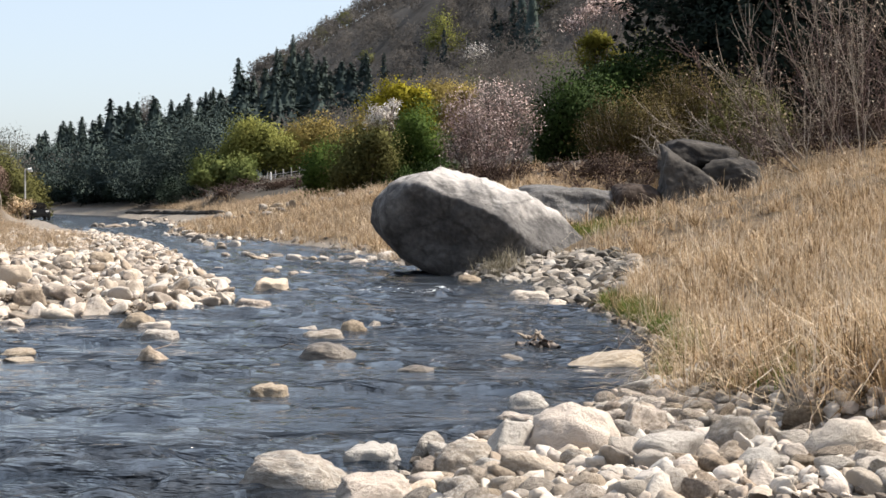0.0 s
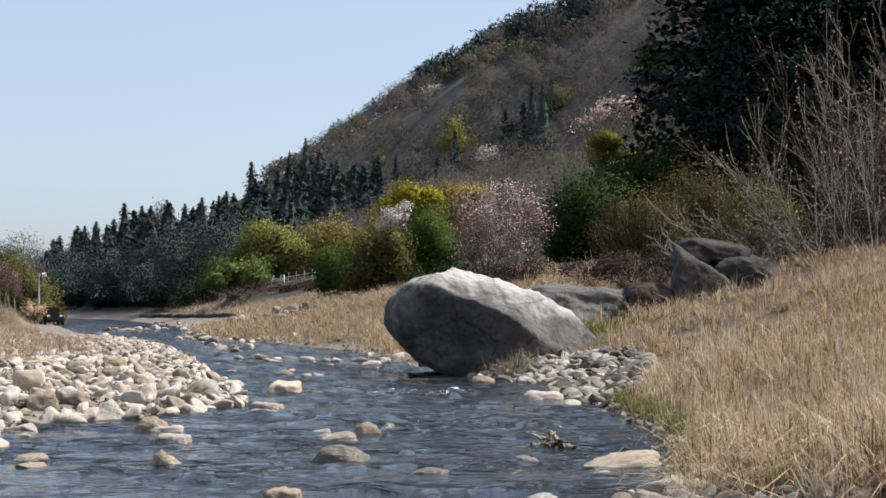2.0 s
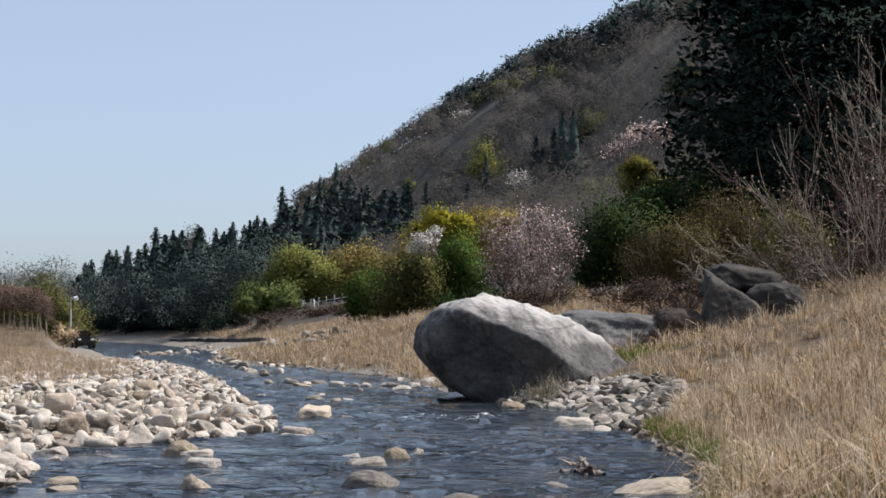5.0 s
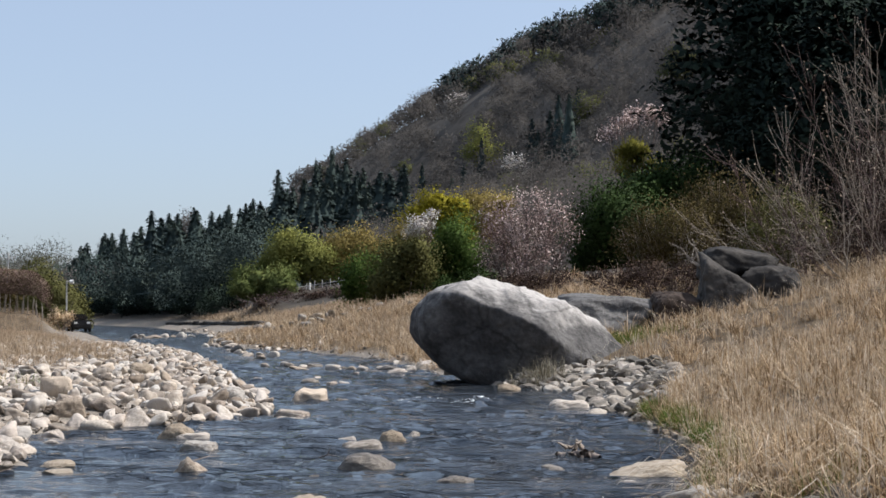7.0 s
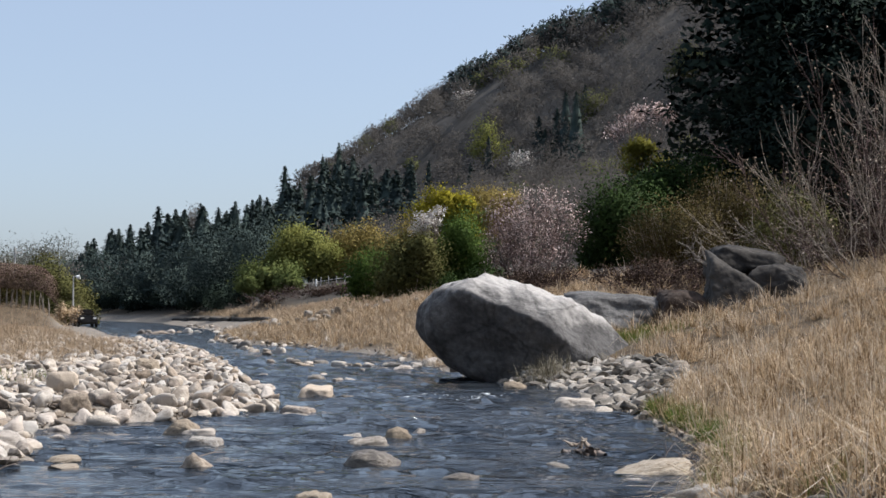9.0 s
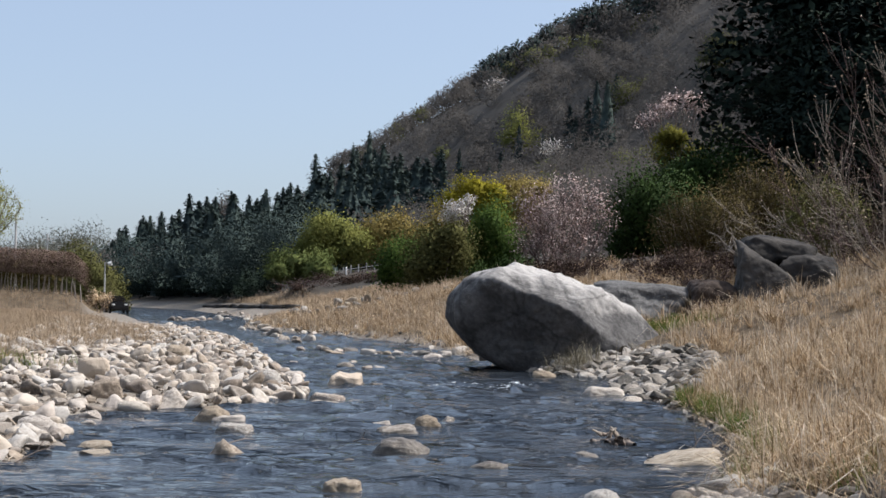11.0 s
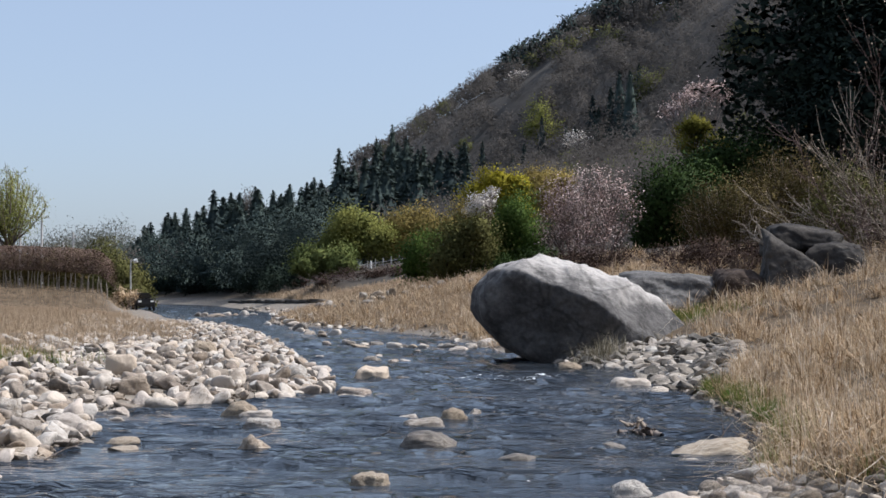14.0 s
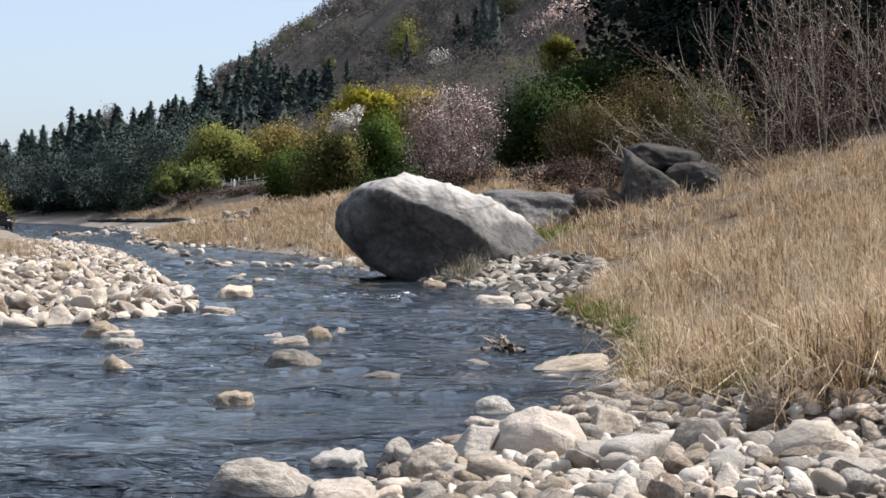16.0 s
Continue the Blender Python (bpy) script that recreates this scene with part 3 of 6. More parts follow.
def formed(seed, planes, p):
    """A stone of a given form, filling a box from -1 to 1."""
    v, f = lump(seed, planes, (1, 1, 1), 4, p, 0.17, 1.3)
    v = v - (v.max(0) + v.min(0)) / 2
    return v / np.abs(v).max(0), f


def block(seed, level=3):
    """A stone broken along random planes, its edges a little worn."""
    rng = np.random.default_rng(seed)
    n = rng.normal(size=(9 + seed % 5, 3))
    v, f = lump(seed, [(*q, rng.uniform(0.62, 1.0)) for q in n] + [(0, 0, -1, 0.9), (0, 0, 1, 0.9), (1, 0, 0, 1.0), (-1, 0, 0, 1.0), (0, 1, 0, 1.0), (0, -1, 0, 1.0)], (1, 1, 1), level, rng.uniform(14, 36), 0.15, 1.6)
    v = v - (v.max(0) + v.min(0)) / 2
    return v / np.abs(v).max(0), f


PEBBLES = [block(20 + s) if s % 2 else pebble(s, 3, 11 + s % 4, 0.14) for s in range(14)]
BLOCKS = [block(70 + s) for s in range(14)]
CRUDE = [block(90 + s, 2) for s in range(14)]
CHIPS = [chip(40 + s) for s in range(26)]
FORMS = {}
for form, planes, p in (
        ("p", [(-0.8, -0.15, 0.6, 0.62), (0.75, -0.1, 0.66, 0.66), (0.05, -0.85, 0.5, 0.7), (0.1, 0.85, 0.5, 0.7), (0, 0, -1, 0.7), (-1, 0, -0.2, 0.95), (1, 0, -0.2, 0.95)], 13),
        ("d", [(-1, 0, 0.1, 1), (1, 0, 0, 1), (0, -1, 0.2, 1), (0, 1, 0, 1), (0, 0, 1, 1), (0, 0, -1, 1), (0.7, -0.3, 0.7, 1.05), (-0.6, -0.4, 0.8, 1.0)], 4),
        ("b", [(-1, 0.1, 0.15, 1), (1, 0, 0.2, 1), (0.1, -1, 0.15, 1), (0, 1, 0, 1), (0.06, -0.1, 1, 0.8), (0, 0, -1, 1), (0.6, -0.6, 0.6, 1.25), (-0.6, 0.3, 0.7, 1.2)], 14),
        ("f", [(-1, 0, 0.3, 1), (1, 0, 0.35, 1), (0, -1, 0.3, 0.9), (0, 1, 0.2, 0.9), (0.05, -0.05, 1, 0.6), (0, 0, -1, 0.8)], 7)):
    FORMS[form] = []
    for s in range(3):
        FORMS[form].append(len(PEBBLES))
        PEBBLES.append(formed(60 + s + 5 * p, [(a, b, c, d * (0.9 + 0.2 * ((s * 7 + i * 3) % 5) / 4)) for i, (a, b, c, d) in enumerate(planes)], p))


def river_stone(at, size, turn, tilt, shape, mat, label, group):
    key = (shape, mat.name)
    if key not in STONE_MESH:
        STONE_MESH[key] = mesh("river_stone", *PEBBLES[shape], mat, True)
    ob = new("river_stone", STONE_MESH[key])
    ob.matrix_basis = pose(*at, tilt[0], tilt[1], turn) @ Matrix.Diagonal((*size, 1))
    return tagged(ob, label, "stone", group)


def scatter(rng, n, where, sizes, power=2.2, pack=0.8, place=None):
    """Stones from large to small that keep clear of one another: x, y, half-width."""
    r = np.sort(sizes[0] + (sizes[1] - sizes[0]) * rng.random(n) ** power)[::-1]
    out = [] if place is None else [tuple(p) for p in place]
    arr = np.zeros((len(out) + n, 3))
    arr[:len(out)] = np.array(out).reshape(-1, 3)
    m = len(out)
    for k in r:
        for _ in range(6):
            x, y = where(rng)
            if np.all((arr[:m, 0] - x) ** 2 + (arr[:m, 1] - y) ** 2 > ((arr[:m, 2] + k) * pack) ** 2):
                arr[m] = (x, y, k)
                m += 1
                break
    return arr[len(out):m]


def cobbles(name, spots, rng, label, shapes=CHIPS, mat=M_STONE, flat=1.0):
    """Many stones too small to count, one mesh."""
    chunks = []
    z = height(spots[:, 0], spots[:, 1])
    for (x, y, k), h in zip(spots, z):
        v, f = shapes[rng.integers(len(shapes))]
        a = rng.uniform(0, 2 * np.pi)
        sc = np.array((k * rng.uniform(0.95, 1.25), k * rng.uniform(0.7, 1.0), k * flat * rng.uniform(0.4, 0.85)))
        t = rng.normal(0, 0.28, 2)
        p = v * sc
        p = np.stack([p[:, 0], p[:, 1], p[:, 2] + p[:, 0] * t[0] + p[:, 1] * t[1]], 1)
        c, s = np.cos(a), np.sin(a)
        p = np.stack([p[:, 0] * c - p[:, 1] * s + x, p[:, 0] * s + p[:, 1] * c + y, p[:, 2] + h + sc[2] * 0.45], 1)
        chunks.append((p, f))
    tagged(new(name, mesh(name, *joined(chunks), mat, shapes is BLOCKS)), label, "stones", kind="stuff")


# single stones standing in the river and on the bars: x, y, width, height, material
STREAM = [
    (-3.11, 15.79, 0.46, 0.23, "g", "p"),
    (-1.20, 19.95, 0.39, 0.19, "o", "d"),
    (-0.96, 20.80, 0.20, 0.12, "g", "r"),
    (-1.29, 16.53, 0.66, 0.19, "w", "d"),
    (-1.52, 18.99, 0.61, 0.13, "g", "f"),
    (-1.85, 20.08, 0.38, 0.09, "g", "f"),
    (-0.30, 15.12, 0.45, 0.11, "w", "d"),
    (-0.75, 14.18, 0.51, 0.07, "w", "f"),
    (-1.55, 13.22, 0.38, 0.14, "o", "b"),
    (-1.77, 15.75, 0.17, 0.06, "w", "r"),
    (-3.95, 20.42, 0.57, 0.12, "g", "f"),
    (-3.62, 18.95, 0.54, 0.13, "g", "f"),
    (-3.39, 29.42, 0.73, 0.26, "g", "b"),
    (-2.73, 29.10, 0.31, 0.10, "w", "r"),
    (-3.19, 24.96, 0.69, 0.14, "g", "f"),
    (-4.85, 32.06, 0.64, 0.13, "g", "f"),
    (-4.86, 16.98, 0.41, 0.08, "o", "d"),
    (-6.03, 20.86, 0.37, 0.13, "g", "r"),
    (0.73, 12.46, 0.38, 0.18, "g", "d"),
    (0.64, 11.61, 0.46, 0.11, "g", "f"),
    (1.75, 15.92, 0.91, 0.13, "o", "d"),
    (0.79, 16.58, 0.35, 0.07, "w", "f"),
    (-0.82, 17.74, 0.27, 0.05, "w", "r"),
    (-2.38, 22.96, 0.21, 0.05, "w", "r"),
    (1.47, 15.36, 0.26, 0.05, "g", "r"),
    (1.25, 14.14, 0.22, 0.05, "w", "r"),
    (-7.03, 48.34, 0.33, 0.16, "g", "r"),
    (-5.59, 45.55, 0.70, 0.12, "g", "r"),
    (-4.54, 45.70, 0.52, 0.19, "g", "r"),
    (-3.64, 45.36, 0.38, 0.14, "g", "r"),
    (-2.98, 42.82, 0.42, 0.12, "g", "r"),
    (-2.40, 42.49, 0.68, 0.19, "g", "r"),
    (-2.16, 44.21, 0.40, 0.20, "g", "r"),
    (-1.80, 46.57, 0.56, 0.22, "g", "r"),
    (-23.17, 104.72, 1.38, 0.25, "g", "r"),
    (-24.55, 106.93, 0.75, 0.29, "g", "r"),
    (0.61, 33.33, 0.58, 0.16, "o", "d"),
    (1.59, 26.85, 0.86, 0.20, "g", "f"),
    (1.97, 25.80, 0.39, 0.11, "g", "r"),
    (-3.63, 42.74, 0.32, 0.09, "g", "r"),
]
BARS = [
    (-0.91, 8.95, 0.70, 0.22, "g", "d"),
    (-0.37, 8.37, 0.53, 0.18, "g", "b"),
    (-0.47, 9.75, 0.41, 0.16, "g", "b"),
    (-0.10, 10.14, 0.25, 0.14, "g", "r"),
    (0.79, 9.41, 0.66, 0.29, "g", "d"),
    (0.15, 9.12, 0.39, 0.19, "g", "d"),
    (1.39, 10.11, 0.38, 0.20, "g", "b"),
    (0.43, 9.46, 0.39, 0.23, "g", "r"),
    (1.85, 9.40, 0.40, 0.19, "g", "r"),
    (2.32, 13.34, 0.31, 0.11, "g", "r"),
    (1.74, 12.79, 0.44, 0.15, "g", "r"),
    (2.52, 12.09, 0.37, 0.16, "g", "r"),
    (2.42, 8.86, 0.52, 0.21, "g", "r"),
    (1.37, 8.80, 0.44, 0.18, "g", "r"),
    (0.56, 8.67, 0.40, 0.13, "g", "r"),
    (2.43, 9.83, 0.35, 0.15, "o", "r"),
    (-8.32, 36.17, 0.67, 0.30, "o", "b"),
    (-6.28, 22.49, 0.55, 0.26, "g", "b"),
    (-5.25, 22.50, 0.60, 0.29, "g", "p"),
    (-6.71, 18.27, 0.40, 0.26, "g", "b"),
    (-6.11, 15.27, 0.55, 0.25, "o", "d"),
    (-5.84, 17.90, 0.54, 0.20, "g", "d"),
    (-4.24, 20.51, 0.52, 0.24, "o", "d"),
    (-4.60, 26.83, 0.66, 0.26, "g", "d"),
    (-4.51, 29.88, 0.55, 0.10, "g", "r"),
    (-3.05, 23.65, 0.58, 0.11, "g", "f"),
    (-7.24, 25.22, 0.60, 0.34, "g", "r"),
    (-5.17, 13.57, 0.33, 0.09, "g", "r"),
    (-5.53, 15.23, 0.37, 0.06, "o", "r"),
    (-4.59, 15.99, 0.38, 0.08, "o", "r"),
    (-5.36, 16.28, 0.42, 0.07, "g", "r"),
    (-5.59, 13.78, 0.28, 0.11, "g", "r"),
    (-5.67, 19.61, 0.28, 0.09, "g", "r"),
    (-5.68, 21.90, 0.51, 0.19, "g", "r"),
]
MATS = {"g": M_STONE, "o": M_STONE_WARM, "w": M_STONE_WET}
WORDS = {"g": "pale grey river stone", "o": "ochre-brown river stone", "w": "wet brown river stone"}


def build_stones():
    rng = np.random.default_rng(11)
    taken = []
    for rows, where, group in ((STREAM, "standing in the shallow river", "stones in the river"), (BARS, "lying on the gravel bar", "stones on the bars")):
        for i, (x, y, w, h, m, form) in enumerate(rows):
            base = max(float(height(x, y)), -0.06)
            d = w * rng.uniform(0.55, 0.8)
            word = ("low flat " if h < 0.3 * w else "large " if w > 0.6 else "blunt ") + WORDS[m]
            river_stone((x, y + d * 0.3, base + h * 0.24), (w / 2, d / 2, h * 0.84), rng.uniform(-25, 25), rng.normal(0, 6, 2), FORMS[form][i % 3] if form in FORMS else rng.integers(14), MATS[m], f"{word} {where}", group)
            taken.append((x, y + d * 0.3, w / 2))
    taken = np.array(taken)
    # the cobble bar at the camera's feet: each stone by itself
    spots = scatter(rng, 2600, lambda g: ((lambda y: (shore_right(y) - 0.1 + g.random() ** 1.1 * 4.4, y))(g.uniform(7.6, 14.2))), (0.028, 0.118), 2.2, 0.62, taken)
    spots = spots[(gravel_bar(spots[:, 0], spots[:, 1]) > 0.35)]
    small, spots = spots[155:], spots[:155]
    for x, y, k in spots:
        m = "o" if rng.random() < 0.05 else "g"
        h = k * rng.uniform(0.5, 0.85)
        river_stone((x, y, float(height(x, y)) + h * 0.4), (k * rng.uniform(1, 1.25), k * rng.uniform(0.75, 1), h), rng.uniform(0, 360), rng.normal(0, 9, 2), rng.integers(14), MATS[m], "rounded " + WORDS[m] + " on the cobble bar", "stones on the bars")
    # shoals of small stones breaking the current upstream
    for x0, y0, x1, y1, n in ((-24.4, 105, -20.8, 112, 9), (-14.9, 83, -12.8, 74, 7), (-11.8, 71, -8.2, 56, 9), (-6.6, 49, -1.6, 45, 16), (-13.0, 59, -10.5, 52, 6), (-5.5, 40, -3.2, 36, 6)):
        for k in range(n):
            f = (k + rng.random()) / n
            x, y, w = x0 + (x1 - x0) * f + rng.normal(0, 0.3), y0 + (y1 - y0) * f + rng.normal(0, 0.8), rng.uniform(0.22, 0.55) * (1 + 0.6 * (y0 > 70))
            m = "o" if rng.random() < 0.15 else "g" if rng.random() < 0.6 else "w"
            h = w * rng.uniform(0.25, 0.5)
            river_stone((x, y, max(float(height(x, y)), -0.06) + h * 0.25), (w / 2, w * 0.35, h * 0.8), rng.uniform(-30, 30), rng.normal(0, 6, 2), 1 + 2 * rng.integers(7), MATS[m], "small " + WORDS[m] + " breaking the current", "stones in the river")
    full = np.vstack([taken, spots, small])
    cobbles("cobbles", small, rng, "smaller grey cobbles of the near bar", BLOCKS)
    fill = scatter(rng, 2600, lambda g: ((lambda y: (shore_right(y) - 0.25 + g.random() * 5.2, y))(g.uniform(7.0, 14.4))), (0.016, 0.055), 1.5, 0.62, full)
    fill = fill[gravel_bar(fill[:, 0], fill[:, 1]) > 0.3]
    cobbles("gravel", fill, rng, "small grey pebbles between the cobbles")

    def left(g):
        y = 13.5 * (75 / 13.5) ** g.random()
        return shore_left(y) + 0.15 - g.random() ** 1.2 * 7.5, y
    spots = scatter(rng, 15000, left, (0.028, 0.19), 6.0, 0.62, taken)
    cobbles("cobbles", spots[spots[:, 2] > 0.135], rng, "pale sunlit cobbles of the gravel bar", BLOCKS)
    cobbles("cobbles", spots[(spots[:, 2] > 0.075) & (spots[:, 2] <= 0.135)], rng, "smaller pale cobbles of the gravel bar", CRUDE)
    cobbles("gravel", spots[spots[:, 2] <= 0.075], rng, "pale broken pebbles filling the gravel bar")

    def shore(g):
        y = g.uniform(26, 37)
        return 1.9 + (g.random() - 0.32) * 3.3, y
    spots = scatter(rng, 3200, shore, (0.03, 0.21), 4.0, 0.63, taken)
    spots = spots[(height(spots[:, 0], spots[:, 1]) > -0.12) & (spots[:, 0] - shore_right(spots[:, 1]) < 0.35 + 2.4 * np.exp(-((spots[:, 1] - 33) / 4.5) ** 2))]
    cobbles("shore_stones", spots[spots[:, 2] > 0.1], rng, "grey stones heaped along the grassy shore", CRUDE, M_STONE_GREY, 0.68)
    cobbles("shore_gravel", spots[spots[:, 2] <= 0.1], rng, "broken grey pebbles between the shore stones", CHIPS, M_STONE_GREY, 0.8)

    def lip(g):
        y = g.uniform(13.5, 29)
        return shore_right(y) + g.normal(0.05, 0.16), y
    cobbles("waterside_pebbles", scatter(rng, 230, lip, (0.025, 0.1), 2.0, 0.7, taken), rng, "small wet stones along the grassy waterline")

    def bank(g):
        y = 14 * (150 / 14) ** g.random()
        return shore_right(y) + g.normal(0.05, 0.3) + (y > 40) * g.normal(0, 0.5), y
    spots = scatter(rng, 620, bank, (0.04, 0.22), 2.0, 0.8, taken)
    spots[:, 2] *= np.interp(spots[:, 1], [14, 35, 70], [0.4, 0.6, 1.0])
    spots = spots[(spots[:, 1] > 27) | (rng.random(len(spots)) < 0.12)]
    cobbles("bank_stones", spots, rng, "scattered stones at the water's edge")


def build_boulders():
    big = [(0.28, -0.1, 0.955, 1.22), (0.54, -0.1, 0.84, 1.36), (0.72, -0.1, 0.69, 1.64), (0.25, -0.5, 0.83, 1.06), (-0.28, -0.9, -0.32, 1.0), (0.3, 0.6, 0.75, 1.1),
           (-0.83, -0.05, 0.56, 2.4), (-0.3, -0.05, 0.95, 1.72), (-0.74, -0.1, -0.67, 1.82), (-0.93, -0.1, -0.36, 2.3), (-0.5, -0.1, -0.86, 1.5), (-1, -0.1, 0, 2.52), (0, 1, 0, 1.8), (0.9, -0.1, 0.3, 2.5), (0, 0, -1, 1.4), (0.3, -0.93, 0.1, 1.5), (-0.55, -0.7, 0.45, 1.98), (0.55, -0.55, 0.6, 1.2)]
    v, f = lump(3, big, (1, 1, 1), 6, 34, 0.055, 1.0)
    u, o = unit(v), Vector((4.1, 9.3, 2.2))
    crag = np.array([noise.ridged_multi_fractal(Vector(q) * 1.2 + o, 1.0, 2.1, 5, 1.0, 2.0) for q in v])
    chip_ = np.array([noise.fractal(Vector(q) * 7 + o, 0.7, 2.0, 4) for q in v])
    v = v + u * (0.05 * (crag - 1.2) * (0.35 + ease(v[:, 2], -0.2, 0.9)) + 0.016 * chip_)[:, None]
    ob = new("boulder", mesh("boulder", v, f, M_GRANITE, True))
    ob.matrix_basis = pose(0.88, 36.6, 1.12)
    tagged(ob, "huge weathered grey granite boulder overhanging the river's edge", "boulder")
    dome = [(0, 0, 1, 0.9), (-0.5, -0.2, 0.8, 1.0), (0.5, -0.2, 0.8, 0.98), (0, -1, 0.15, 1), (0, 1, 0, 1), (-1, 0, 0.2, 1), (1, 0, 0.1, 1), (0, 0, -1, 1), (0.2, -0.7, 0.7, 1.0)]
    long_ = [(0.05, -0.1, 1, 0.85), (-0.4, -0.2, 0.9, 0.95), (0, -1, 0.3, 0.95), (0, 1, 0, 1), (-1, 0, 0.1, 1), (0.9, -0.2, -0.45, 0.85), (0.6, -0.1, 0.8, 1.1), (0, 0, -1, 1)]
    slab = [(-1, 0, 0.06, 0.86), (0.55, -0.15, 0.82, 0.62), (0, -0.95, 0.3, 0.8), (0, 0, -1, 1), (0, 1, 0, 0.8), (1, 0, -0.2, 1)]
    cap = [(0.2, -0.2, 0.95, 0.72), (-0.5, -0.1, 0.85, 0.98), (-1, 0, 0.2, 0.98), (1, 0, -0.1, 1.04), (0.3, -0.3, -0.85, 0.6), (0, -1, 0.1, 0.9), (0, 1, 0, 0.9), (0, 0, -1, 0.9)]
    for at, size, turn, mat, planes, label, seed in (
            ((3.5, 42.0, 1.62), (1.36, 0.9, 0.66), (0, 3, 0), M_BOULDER, long_, "long low grey rock lying in the dry grass", 5),
            ((5.38, 41.5, 1.82), (0.66, 0.6, 0.52), (0, 4, 10), M_BROWN_ROCK, dome, "small dark rock half hidden in dry grass", 6),
            ((6.78, 41.6, 2.34), (0.8, 0.8, 0.76), (0, 0, 0), M_DARK_ROCK, slab, "dark pointed rock leaning against a pile", 7),
            ((7.36, 42.9, 3.08), (0.98, 0.85, 0.62), (0, 5, 0), M_DARK_ROCK, cap, "dark wedge-shaped rock resting on a rock pile", 8),
            ((8.15, 42.2, 2.5), (0.78, 0.8, 0.64), (0, 8, -8), M_DARK_ROCK, dome, "rounded dark rock at the side of a pile", 9)):
        v, f = lump(seed, planes, (1, 1, 1), 5, 12, 0.14, 1.0)
        ob = new("rock", mesh("rock", v * np.array(size), f, mat, True))
        ob.matrix_basis = pose(*at, *turn)
        tagged(ob, label, "rock", "rocks in the grass")


build_stones()
build_boulders()

# ---- grass ----
def blades(rng, at, length, width, bend, lean=None):
    """Curved two-piece blades of grass from their roots."""
    n = len(at)
    a = rng.uniform(0, 2 * np.pi, n)
    d = np.stack([np.cos(a), np.sin(a), np.zeros(n)], 1)
    if lean is not None:
        d = d * 0.6 + np.asarray(lean)
    side = np.stack([-np.sin(a + rng.normal(0, 1, n)), np.cos(a), np.zeros(n)], 1)
    side /= np.linalg.norm(side, axis=1, keepdims=True) + 1e-9
    L = (length * rng.uniform(0.5, 1.15, n))[:, None]
    t0 = np.abs(rng.normal(0, 0.6, n)) + 0.8 * (rng.random(n) < 0.28)
    t1 = (t0 + bend * rng.uniform(0.0, 1.7, n))[:, None]
    t0 = t0[:, None]
    w = (width * rng.uniform(0.6, 1.3, n))[:, None] * side
    up = np.array([[0, 0, 1.0]])
    p1 = at + L * 0.55 * (up * np.cos(t0) + d * np.sin(t0))
    p2 = p1 + L * 0.45 * (up * np.cos(t1) + d * np.sin(t1))
    v = np.stack([at - w, at + w, p1 + w * 0.8, p1 - w * 0.8, p2], 1).reshape(-1, 3)
    k = np.arange(n) * 5
    f = np.concatenate([np.stack([k, k + 1, k + 2], 1), np.stack([k, k + 2, k + 3], 1), np.stack([k + 3, k + 2, k + 4], 1)])
    return v, f


def sown(rng, n, draw, keep):
    xy = np.concatenate([draw(rng, n)], 0)
    xy = xy[keep(xy[:, 0], xy[:, 1])]
    return np.stack([xy[:, 0], xy[:, 1], height(xy[:, 0], xy[:, 1]) - 0.02], 1)


